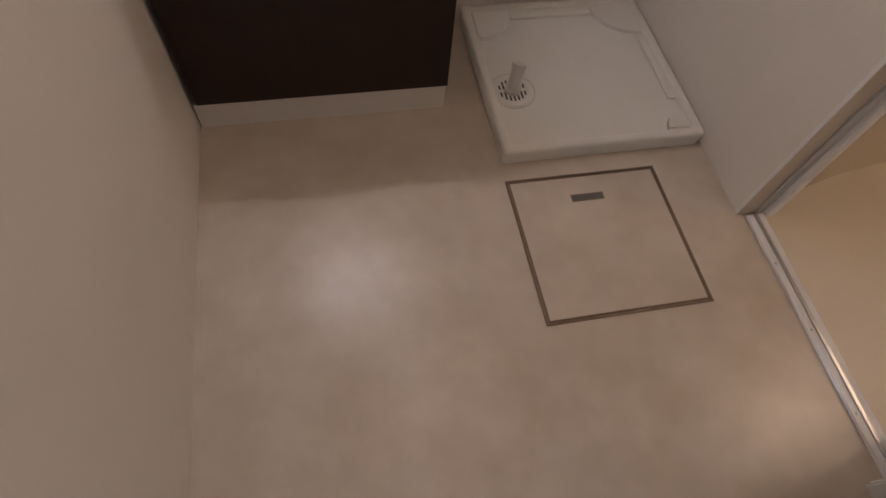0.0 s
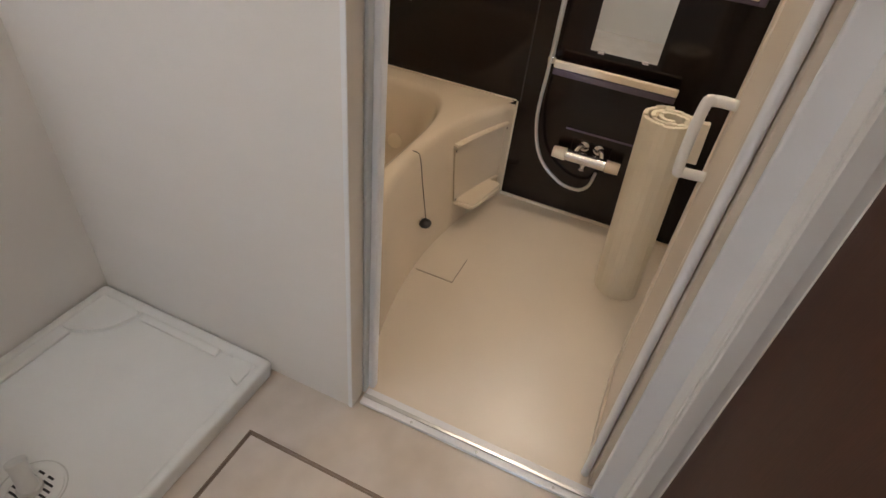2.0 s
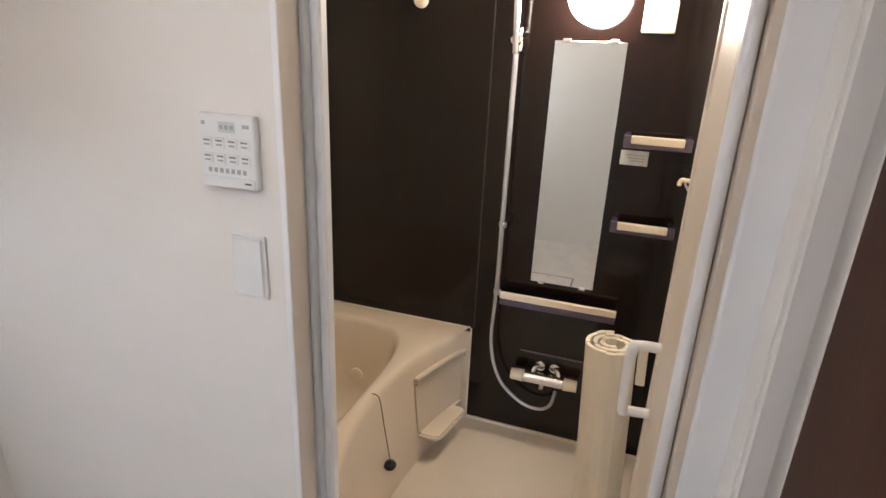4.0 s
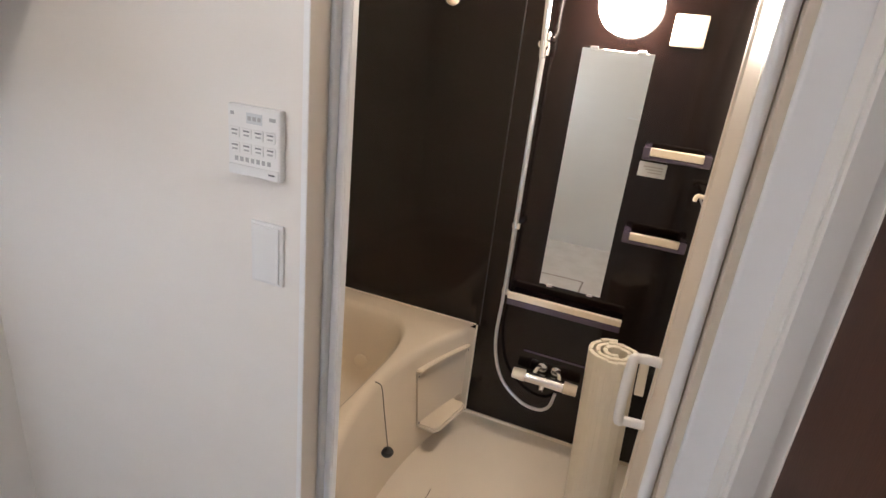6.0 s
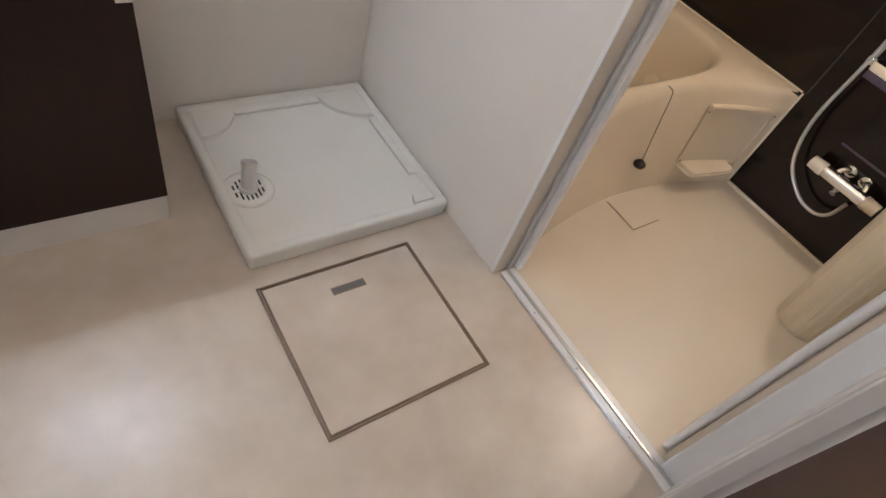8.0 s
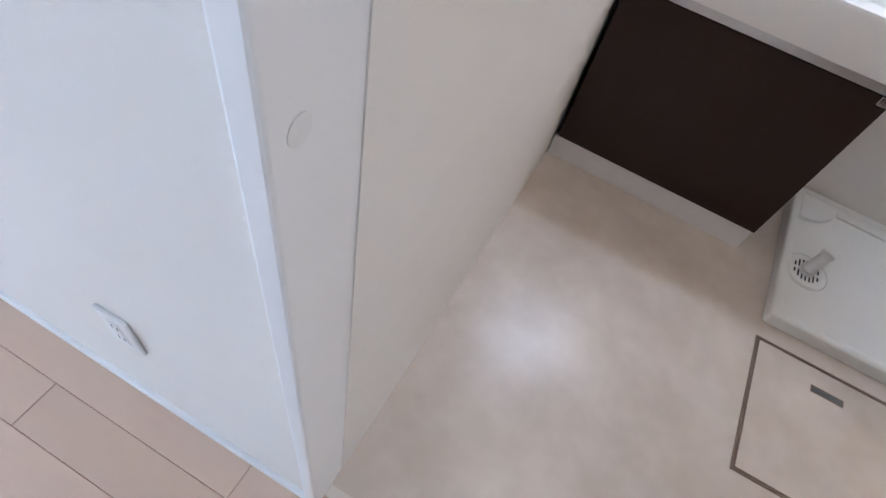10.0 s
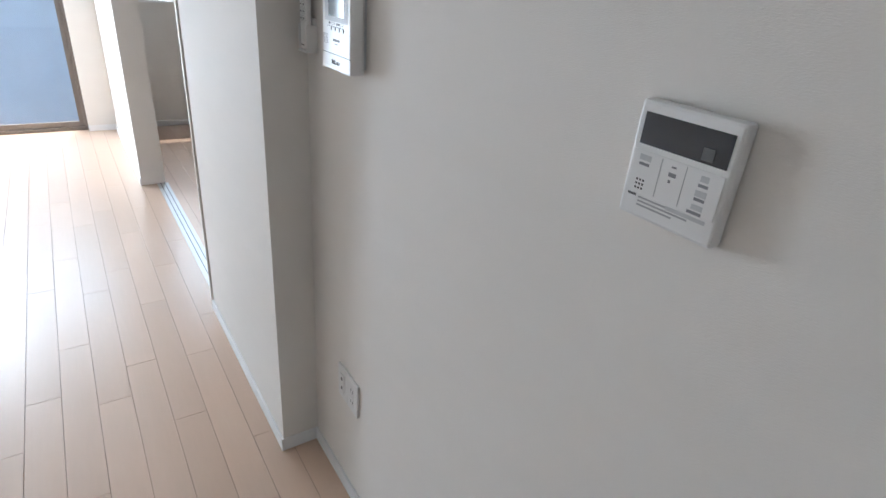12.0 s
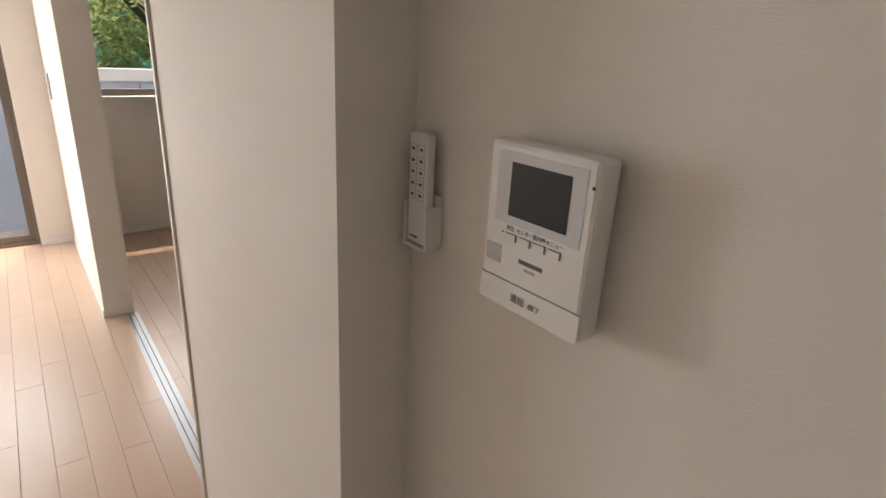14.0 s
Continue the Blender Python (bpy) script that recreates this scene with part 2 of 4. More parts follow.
def lettering(text, size, mat, parent, m, label=""):
    """Raised lettering, as a mesh, on the face of a thing."""
    c = bpy.data.curves.new("lettering", "FONT")
    c.body, c.size, c.extrude, c.align_x, c.align_y = text, size, 0.0002, "CENTER", "CENTER"
    tmp = new("lettering", c)
    bpy.context.view_layer.update()
    me = bpy.data.meshes.new_from_object(tmp.evaluated_get(bpy.context.evaluated_depsgraph_get()))
    bpy.data.objects.remove(tmp)
    me.materials.clear()
    me.materials.append(mat)
    ob = new("lettering", me)
    ob.parent = parent
    ob.matrix_basis = m
    if label:
        tagged(ob, label)
    return ob


# ---- the setting: walls, floors, ceilings ----
W, BX, FARX, BACKY, H = 1.53, 1.62, 2.82, 1.802, 2.4
WALL = ("white wallpapered interior wall with fine embossed grain", "wall")
structure("wall_washroom_left", box(-0.1, 0, 0.09, BACKY + 0.1, 0, H), WALLPAPER, *WALL)
structure("wall_washroom_back", box(0, W, BACKY, BACKY + 0.1, 0, H), WALLPAPER, *WALL)
structure("wall_washroom_right", box(W, BX - 0.012, 0.873, BACKY + 0.1, 0, H), WALLPAPER, *WALL)
structure("wall_over_bath_door", box(W, BX - 0.012, 0.11, 0.87, 2.03, H), WALLPAPER, *WALL)
structure("wall_beside_bath_door", box(W, BX - 0.012, 0.03, 0.094, 0, H), WALLPAPER, *WALL)
structure("wall_living_front", box(-1.476, -0.03, 0, 0.09, 0, H), WALLPAPER, *WALL)
structure("wall_over_washroom_door", box(-0.06, 0.8, 0, 0.09, 2.04, H), WALLPAPER, *WALL)
structure("wall_behind_sliding_door", box(0.8, 2.1, 0, 0.03, 0, H), WALLPAPER, *WALL)
structure("wall_washroom_corner", box(1.49, W, 0.03, 0.066, 0, H), WALLPAPER, *WALL)
structure("wall_jut", box(-2.53, -1.476, -0.13, 0.09, 0, H), WALLPAPER, *WALL)
structure("wall_partition", box(-6.15, -4.47, -0.207, -0.045, 0, H), WALLPAPER, *WALL)
structure("wall_over_track", box(-4.47, -2.53, -0.207, -0.045, 2.05, H), WALLPAPER, *WALL)
structure("wall_window_side", box(-6.3, -6.15, -0.44, -0.045, 0, H), WALLPAPER, *WALL)
structure("wall_over_window", box(-6.3, -6.15, -2.12, -0.44, 2.02, H), WALLPAPER, *WALL)
structure("wall_window_pier", box(-6.3, -6.15, -2.2, -2.12, 0, H), WALLPAPER, *WALL)
structure("wall_window_far", box(-6.3, -6.15, -3.35, -2.56, 0, H), WALLPAPER, *WALL)
structure("wall_over_side_window", box(-6.3, -6.15, -2.56, -2.2, 2.02, H), WALLPAPER, *WALL)
structure("wall_living_back", box(-6.3, 2.1, -3.35, -3.25, 0, H), WALLPAPER, *WALL)
structure("wall_living_end", box(2.1, 2.2, -3.35, 0.03, 0, H), WALLPAPER, *WALL)
structure("wall_bedroom_under_window", box(-6.3, -6.18, -0.045, 1.6, 0, 1.16), WALLPAPER, *WALL)
structure("wall_bedroom_over_window", box(-6.3, -6.18, -0.045, 1.6, 2.02, H), WALLPAPER, *WALL)
structure("wall_bedroom_window_side", box(-6.3, -6.18, 1.6, 2.6, 0, H), WALLPAPER, *WALL)
structure("wall_bedroom_back", box(-6.3, -1.9, 2.5, 2.6, 0, H), WALLPAPER, *WALL)
structure("wall_bedroom_end", box(-1.9, -1.8, 0.09, 2.6, 0, H), WALLPAPER, *WALL)
structure("wall_outer_top", box(-6.4, -6.3, -3.4, 2.6, 2.02, 2.7), OUTSIDE, "pale outer wall above the windows", "wall")
structure("ceiling_living", box(-6.3, 2.1, -3.3, 0.05, H, H + 0.1), CEILING, "white papered ceiling", "ceiling")
structure("ceiling_bedroom", box(-6.3, -1.8, 0.05, 2.6, H, H + 0.1), CEILING, "white papered ceiling", "ceiling")
structure("ceiling_washroom", box(-0.1, BX, 0.05, 1.89, H, H + 0.1), CEILING, "white papered ceiling", "ceiling")
structure("ceiling_bathroom", box(BX - 0.01, 2.9, 0.1, 1.8, 2.12, 2.2), BATH_PANEL, "white bathroom ceiling panel", "ceiling")
structure("floor_washroom", box(-0.06, BX - 0.03, 0.045, BACKY + 0.02, -0.06, 0), VINYL, "beige stone-patterned vinyl floor with soft sheen", "floor")
bath_floor = structure("floor_bathroom", box(BX - 0.03, 2.85, 0.1, 1.75, -0.06, 0.01), BATH_FLOOR, "cream moulded bathroom floor", "floor")
structure("wall_bath_far", box(FARX, 2.9, 0.1, 1.75, 0, 2.12), DARK_PANEL, "glossy dark brown bathroom wall panel", "wall")
structure("wall_bath_right", box(BX, FARX, 0.06, 0.115, 0, 2.12), BATH_PANEL, "cream bathroom wall panel", "wall")
structure("wall_bath_left", box(BX, FARX, 1.725, 1.78, 0, 2.12), BATH_PANEL, "cream bathroom wall panel", "wall")
bath_near = box(BX - 0.012, BX, 0.87, 1.725, 0, 2.12)
box(BX - 0.012, BX, 0.115, 0.87, 2.03, 2.12, into=bath_near)
structure("wall_bath_near", bath_near, BATH_PANEL, "cream bathroom wall panel beside the door", "wall")
structure("trim_bath_floor", box(FARX - 0.008, FARX, 0.115, 0.872, 0.01, 0.022), CREAM, "cream sealing strip along the bathroom wall", "trim")
structure("trim_tub_seal", box(FARX - 0.007, FARX, 0.878, 1.72, 0.458, 0.464, 0.001), CREAM, "pale sealing strip between bathtub and wall", "trim")
structure("trim_tub_corner_seal", box(FARX - 0.005, FARX, 0.869, 0.8765, 0.022, 0.458, 0.001), CREAM, "pale upright sealing strip beside the bathtub", "trim")
structure("trim_bath_panel_seam", box(FARX - 0.0015, FARX, 0.86, 0.865, 0.46, 2.12), SLOT, "thin vertical seam between dark wall panels", "trim")

# baseboards
BB = ("low white baseboard along the wall", "baseboard")
for x0, x1, y0, y1 in ((-1.476, -0.03, -0.009, 0), (-1.476, -1.471, -0.139, -0.009), (-2.53, -1.476, -0.139, -0.13), (-6.15, -4.47, -0.216, -0.207),
                       (-6.15, -6.141, -0.44, -0.216), (-6.18, -6.171, -0.045, 2.5), (-6.15, 2.09, -3.25, -3.241), (0.8, 2.1, -0.009, 0)):
    structure("baseboard", box(x0, x1, y0, y1, 0, 0.055, 0.002), TRIM, *BB)

# washroom doorway: casing, jamb and the sliding door behind the wall
casing = box(-0.03, -0.002, -0.012, 0.096, 0, 2.04, 0.004)
structure("trim_doorway_left", casing, TRIM, "white painted door casing and jamb", "trim")
structure("trim_doorway_head", box(-0.004, 0.8, -0.012, 0.09, 2.015, 2.04, 0.003), TRIM, "white painted door head", "trim")
structure("trim_doorway_right", box(0.776, 0.8, -0.012, 0.03, 0, 2.015, 0.003), TRIM, "white painted door casing", "trim")
structure("trim_floor_joint", box(-0.002, 0.776, 0.0235, 0.05, -0.003, 0.002), JAMB, "slim joint strip between plank and vinyl floor", "trim")
slider = thing("sliding_door", "dark brown wood-grain sliding door pushed open along the wall", "door", (1.1, 0.052, 0))
part("panel", box(-0.3, 0.398, -0.015, 0.015, 0.008, 2.02, 0.002), DOOR_WOOD, slider)
strike = thing("door_stop", "small round white stop on the door jamb", "door stop", (-0.002, 0.018, 1.145))
part("plate", lathe([(0.012, 0), (0.012, 0.001), (0.006, 0.0018)], 20, "x"), PLASTIC, strike)
towel = thing("towel_bar", "slim white towel bar fixed to the washroom wall", "towel bar", (0, 0.42, 1.17))
part("bar", tube(curve([(0.003, -0.17, 0.0), (0.016, -0.167, 0.0), (0.022, -0.15, 0), (0.022, 0.15, 0), (0.016, 0.167, 0), (0.003, 0.17, 0)], 5), 0.005, 10), PLASTIC, towel, smooth=True)
for y in (-0.17, 0.17):
    part("mount", lathe([(0.009, 0), (0.009, 0.004), (0.006, 0.006)], 16, "x", (0, y, 0)), PLASTIC, towel)

# bathroom doorway
structure("trim_bath_casing_left", box(W - 0.003, W, 0.866, 0.878, 0, 2.05, 0.001), TRIM, "white casing round the bathroom door", "trim")
structure("trim_bath_jamb_left", box(W, BX - 0.035, 0.866, 0.873, 0, 2.03, 0.001), JAMB, "beige jamb lining of the bathroom door", "trim")
structure("trim_bath_casing_right", prism([(W, 0.0662), (W, 0.119), (W - 0.028, 0.119), (W - 0.031, 0.116), (W - 0.031, 0.0855), (W - 0.024, 0.0662)], 0, 2.05), TRIM, "white casing round the bathroom door", "trim")
jamb_r = box(W + 0.001, 1.584, 0.0945, 0.123, 0, 2.03, 0.001)
box(W - 0.016, W + 0.001, 0.1195, 0.123, 0, 2.03, 0.001, into=jamb_r)
structure("trim_bath_jamb_right", jamb_r, TRIM, "white jamb lining of the bathroom door", "trim")
structure("trim_bath_casing_head", box(W - 0.014, W, 0.103, 0.865, 2.03, 2.05, 0.002), TRIM, "white casing over the bathroom door", "trim")
structure("trim_bath_gasket_left", box(1.585, 1.6065, 0.856, 0.866, 0.01, 2.02, 0.003), SILVER, "grey inner strip of the folding door frame", "trim")
frame_l = box(1.607, 1.635, 0.842, 0.862, 0.01, 2.02, 0.003)
box(1.612, 1.63, 0.8405, 0.845, 0.01, 2.02, 0.001, into=frame_l)
structure("trim_bath_frame_left", frame_l, ALU_WHITE, "white aluminium frame of the folding bathroom door", "trim")
frame_r = box(1.585, 1.605, 0.1175, 0.177, 0.01, 2.02, 0.005, 3)
structure("trim_bath_frame_right", frame_r, ALU_WHITE, "white aluminium frame of the folding bathroom door", "trim")
structure("trim_bath_frame_head", box(1.59, 1.64, 0.177, 0.838, 2.0, 2.03, 0.003), ALU_WHITE, "white aluminium head of the folding door", "trim")
sill = thing("door_threshold", "low white aluminium threshold with a polished rail", "threshold", (1.585, 0.49, 0))
part("sill", box(-0.035, 0.02, -0.38, 0.365, 0.0, 0.012, 0.003), ALU_WHITE, sill)
part("rail", box(-0.016, -0.004, -0.38, 0.365, 0.012, 0.017, 0.002), STEEL, sill, "polished metal rail")
for y in (-0.22, 0.0, 0.2):
    part("screw", lathe([(0.004, 0), (0.004, 0.001), (0.002, 0.0016)], 10, at=(-0.026, y, 0.012)), STEEL, sill)

# folding door, folded back beside the opening
fold = thing("folding_door", "white framed folding bathroom door with cream panels, folded open", "door", (1.64, 0.162, 0.02))


def door_leaf(y0, y1, x0, x1, name, edge=ALU_WHITE):
    leaf = part(name, box(x0 + 0.03, x1 - 0.03, y0 + 0.006, y1 - 0.006, 0.05, 1.94), BEIGE_PANEL, fold, "cream translucent door panel")
    for nm, a, b, c, d in (("stile", x0, x0 + 0.03, 0, 1.99), ("stile", x1 - 0.03, x1, 0, 1.99),
                           ("rail", x0 + 0.03, x1 - 0.03, 0, 0.05), ("rail", x0 + 0.03, x1 - 0.03, 1.94, 1.99)):
        part(nm, box(a, b, y0, y1, c, d, 0.004), edge, leaf)
    return leaf


door_leaf(-0.032, -0.008, -0.03, 0.36, "outer_leaf")
inner = door_leaf(0.022, 0.046, 0.0, 0.38, "inner_leaf", BEIGE_PANEL)
part("slot", box(0.06, 0.0625, 0.0458, 0.0466, 0.05, 1.94), JAMB, inner)
part("slot", box(0.3, 0.304, 0.0458, 0.0466, 0.05, 1.94), JAMB, inner)
part("post", tube([(-0.005, 0.0415, 0.0), (-0.005, 0.0415, 1.99)], 0.0108, 16), ALU_WHITE, fold, smooth=True)
part("hinge_cover", box(-0.034, 0.0, -0.0075, 0.028, 0, 1.985, 0.002), BEIGE_PANEL, fold)
part("handle", tube(curve([(0.34, 0.04, 0.93), (0.335, 0.087, 0.93), (0.325, 0.102, 0.915), (0.325, 0.102, 0.77), (0.335, 0.087, 0.755), (0.34, 0.04, 0.755)], 6), 0.0125, 12),
     PLASTIC, fold, "white plastic D-shaped pull", smooth=True)

# ---- washroom things ----
vanity = thing("vanity_unit", "dark brown vanity cabinet with white basin and grey kickboard", "vanity", (0.38, 1.587, 0))
part("carcass", box(-0.365, 0.355, -0.185, 0.215, 0.09, 0.7), BROWN, vanity)
part("kickboard", box(-0.375, 0.36, -0.2, -0.185, 0, 0.092, 0.001), KICK, vanity, "pale grey kickboard")
front = part("drawer_front", box(-0.362, 0.362, -0.212, -0.187, 0.1, 0.662, 0.002), BROWN, vanity)
part("pull_rail", box(-0.362, 0.362, -0.216, -0.19, 0.666, 0.694, 0.003), STEEL, front, "satin metal finger rail")
part("end_cap", box(0.33, 0.362, -0.219, -0.212, 0.64, 0.662, 0.002), CHROME, front)


def basin(x0, x1, y0, y1, z0, z1):
    """A rectangular basin block with a rounded bowl sunk into it."""
    bm = bmesh.new()
    n, cx, cy = 48, (x0 + x1) / 2, (y0 + y1) / 2
    loops = []
    for inset, z, power in ((0, z0, 40), (0, z1 - 0.012, 40), (0.006, z1 - 0.002, 30), (0.014, z1, 24), (0.05, z1, 6), (0.06, z1 - 0.006, 5),
                            (0.075, z1 - 0.06, 4), (0.11, z1 - 0.12, 3), (0.17, z1 - 0.14, 2.4), (0.2, z1 - 0.145, 2)):
        hx, hy = (x1 - x0) / 2 - inset, (y1 - y0) / 2 - inset
        ring = []
        for i in range(n):
            a = 2 * math.pi * (i + 0.5) / n
            c, s = math.cos(a), math.sin(a)
            ring.append(bm.verts.new((cx + hx * math.copysign(abs(c) ** (2 / power), c), cy + hy * math.copysign(abs(s) ** (2 / power), s), z)))
        loops.append(ring)
    for a, b in zip(loops, loops[1:]):
        for i in range(n):
            bm.faces.new((a[i], a[(i + 1) % n], b[(i + 1) % n], b[i]))
    bm.faces.new(loops[-1])
    bm.faces.new(loops[0])
    return bm


bowl = part("basin", basin(-0.375, 0.37, -0.235, 0.215, 0.7, 0.83), PLASTIC, vanity, "white moulded basin", smooth=True)
part("drain", lathe([(0.026, 0.686), (0.026, 0.689), (0.018, 0.691), (0.016, 0.688)], 24, at=(0, -0.01, 0)), CHROME, bowl, smooth=True)

cab = thing("wall_cabinet", "dark brown wall cabinet hung over the washing machine place", "cabinet", (1.2, 1.642, 1.64))
part("body", box(-0.33, 0.328, -0.15, 0.158, 0, 0.6, 0.002), BROWN, cab)
for x in (-0.33, 0.0):
    part("door", box(x + 0.002, x + 0.327, -0.17, -0.152, -0.004, 0.6, 0.002), BROWN, cab)

# mirror and lamp over the vanity
shaving = thing("vanity_mirror", "plain mirror panel with a cool white lamp bar over the vanity", "mirror", (0.38, BACKY, 1.0))
part("backboard", box(-0.372, 0.365, -0.1, -0.001, 0, 0.82, 0.003), PLASTIC, shaving)
part("glass", box(-0.36, 0.352, -0.105, -0.1, 0.03, 0.79), MIRROR, shaving)
bar = part("lamp_housing", box(-0.27, 0.27, -0.17, -0.001, 0.825, 0.875, 0.006), PLASTIC, shaving)
part("diffuser", box(-0.25, 0.25, -0.165, -0.03, 0.815, 0.8245, 0.002), VANITY_LIGHT, bar, "cool white glowing diffuser")

# washing machine pan
pan = thing("washing_machine_pan", "white plastic washing machine drip pan, empty, on the vinyl floor", "drip pan", (1.196, 1.467, 0))
PX, PY = 0.327, 0.332


def pan_tray():
    bm = bmesh.new()
    loops = []
    n = 12
    for inset, z, r in ((0.004, 0.0, 0.014), (0, 0.045, 0.014), (0.003, 0.052, 0.014), (0.009, 0.055, 0.012), (0.026, 0.054, 0.012),
                        (0.032, 0.049, 0.012), (0.036, 0.041, 0.012), (0.06, 0.039, 0.012)):
        hx, hy, ring = PX - inset, PY - inset, []
        for q, (sx, sy) in enumerate(((1, 1), (-1, 1), (-1, -1), (1, -1))):
            for i in range(n + 1):
                a = math.pi / 2 * (q + i / n)
                ring.append(bm.verts.new((sx * (hx - r) + r * math.cos(a), sy * (hy - r) + r * math.sin(a), z)))
        loops.append(ring)
    for a, b in zip(loops, loops[1:]):
        for i in range(len(a)):
            bm.faces.new((a[i], a[(i + 1) % len(a)], b[(i + 1) % len(b)], b[i]))
    bm.faces.new(loops[-1])
    bm.faces.new(loops[0])
    return bm


part("tray", pan_tray(), PAN, pan, smooth=True)


def corner_pad(sx, sy, r):
    """A raised quarter pad for a machine foot."""
    ox, oy = sx * (PX - 0.03), sy * (PY - 0.03)
    arc = [(ox - sx * r * math.cos(math.pi / 2 * i / 14), oy - sy * r * math.sin(math.pi / 2 * i / 14)) for i in range(15)]
    if sx * sy < 0:
        arc = arc[::-1]
    bm = prism([(ox, oy)] + arc, 0.038, 0.0535)
    top = [e for e in bm.edges if all(v.co.z > 0.05 for v in e.verts)]
    bmesh.ops.bevel(bm, geom=top, offset=0.007, segments=3, affect="EDGES")
    return bm


for sx, sy, r in ((1, 1, 0.16), (-1, 1, 0.14), (1, -1, 0.08)):
    part("foot_pad", corner_pad(sx, sy, r), PAN, pan, smooth=True)
part("ledge", box(-0.16, 0.14, PY - 0.075, PY - 0.03, 0.038, 0.051, 0.006, 3), PAN, pan, smooth=True)
part("ledge", box(PX - 0.06, PX - 0.03, -0.17, 0.13, 0.038, 0.051, 0.006, 3), PAN, pan, smooth=True)
DX, DY = -0.235, -0.075
strainer = part("strainer", lathe([(0.068, 0.038), (0.068, 0.0425), (0.064, 0.044), (0.05, 0.0435), (0.049, 0.0425), (0.002, 0.0425)], 40, at=(DX, DY, 0)), PAN, pan, "round white drain strainer", smooth=True)
for k in range(7):
    x = -0.039 + 0.013 * k
    half = math.sqrt(max(0.046 ** 2 - x * x, 0.0001))
    for a, b in ((-half, -0.006), (0.006, half)):
        part("slot", box(DX + x - 0.0027, DX + x + 0.0027, DY + a, DY + b, 0.0422, 0.0432), SLOT, strainer)
part("ring", tube([(DX + 0.074 * math.cos(a), DY + 0.074 * math.sin(a), 0.0395) for a in [2 * math.pi * i / 40 for i in range(41)]], 0.0018, 6), PIPE, strainer)
elbow = part("drain_elbow", tube(curve([(DX, DY, 0.042), (DX + 0.002, DY + 0.004, 0.075), (DX + 0.008, DY + 0.014, 0.105), (DX + 0.012, DY + 0.022, 0.125)], 5),
             0.0205, 18), PIPE, pan, "pale grey drain elbow standing up", smooth=True)
part("collar", tube([(DX, DY, 0.043), (DX, DY, 0.056)], 0.027, 18), PIPE, elbow, smooth=True)
part("rim", tube([(DX + 0.011, DY + 0.020, 0.119), (DX + 0.013, DY + 0.024, 0.128)], 0.0228, 18), PIPE, elbow, smooth=True)

# floor hatch
hatch = thing("floor_hatch", "square floor hatch in vinyl with a bronze metal edge", "floor hatch", (1.101, 0.842, 0))
HX, HY = 0.236, 0.23
part("lid", box(-HX + 0.0125, HX - 0.0125, -HY + 0.0125, HY - 0.0125, 0.0005, 0.0042, 0.001), VINYL, hatch)
part("gap", box(-HX + 0.002, HX - 0.002, -HY + 0.002, HY - 0.002, 0.0, 0.0012), BRONZE, hatch)
for a, b, c, d in ((-HX, HX, -HY, -HY + 0.006), (-HX, HX, HY - 0.006, HY), (-HX, -HX + 0.006, -HY + 0.006, HY - 0.006), (HX - 0.006, HX, -HY + 0.006, HY - 0.006)):
    part("outer_edge", box(a, b, c, d, 0, 0.0046, 0.001), BRONZE, hatch)
for a, b, c, d in ((-HX + 0.0085, HX - 0.0085, -HY + 0.0085, -HY + 0.0125), (-HX + 0.0085, HX - 0.0085, HY - 0.0125, HY - 0.0085),
                   (-HX + 0.0085, -HX + 0.0125, -HY + 0.0125, HY - 0.0125), (HX - 0.0125, HX - 0.0085, -HY + 0.0125, HY - 0.0125)):
    part("inner_edge", box(a, b, c, d, 0, 0.0046, 0.001), BRONZE, hatch)
grip = part("pull", box(-0.055, 0.045, 0.131, 0.156, 0.0042, 0.0056, 0.0005), BRONZE, hatch, "recessed bronze pull")
part("groove", box(-0.051, 0.041, 0.135, 0.152, 0.0056, 0.006), GREY_PRINT, grip)

# washroom ceiling lamp
dome = thing("ceiling_lamp", "round warm white ceiling lamp", "lamp", (0.76, 0.98, H))
part("base", lathe([(0.13, 0), (0.13, -0.02), (0.12, -0.025)], 40), PLASTIC, dome)
part("shade", lathe([(0.12, -0.025), (0.118, -0.05), (0.1, -0.075), (0.06, -0.092), (0.004, -0.097)], 40), ROOM_LAMP, dome, "glowing diffuser", smooth=True)


# wall plates facing -x on the washroom wall
def wall_plate(name, label, category, at, w, h, d, facing, body_mat=PLASTIC):
    """A thing whose front lies in its local x-z plane, facing local -y."""
    ob = thing(name, label, category, at)
    ob.rotation_euler = (0, 0, radians(facing))
    return ob


def bars(parent, x0, x1, z, h, y, mat, name="print"):
    part(name, box(x0, x1, y - 0.0004, y, z - h / 2, z + h / 2), mat, parent)


ctl = wall_plate("bath_heater_control", "white bathroom heater and dryer control panel", "control panel", (W, 0.967, 1.391), 0.12, 0.125, 0.012, -90)
ctl.scale = (0.93, 1.15, 1)
body = part("body", box(-0.06, 0.06, -0.014, 0, -0.062, 0.062, 0.004), PLASTIC, ctl)
part("flap", box(-0.057, 0.057, -0.0165, -0.014, -0.06, -0.042, 0.0012), PLASTIC, body)
for r, z in enumerate((0.014, -0.012)):
    for k in range(4):
        x = -0.042 + 0.027 * k
        key = part("key", box(x - 0.011, x + 0.011, -0.0155, -0.014, z - 0.009, z + 0.009, 0.001), PLASTIC, body)
        bars(key, x - 0.007, x + 0.007, z + 0.004, 0.0028, -0.0155, SOFT_PRINT)
        bars(key, x - 0.006, x + 0.006, z - 0.003, 0.003, -0.0155, PALE_PRINT)
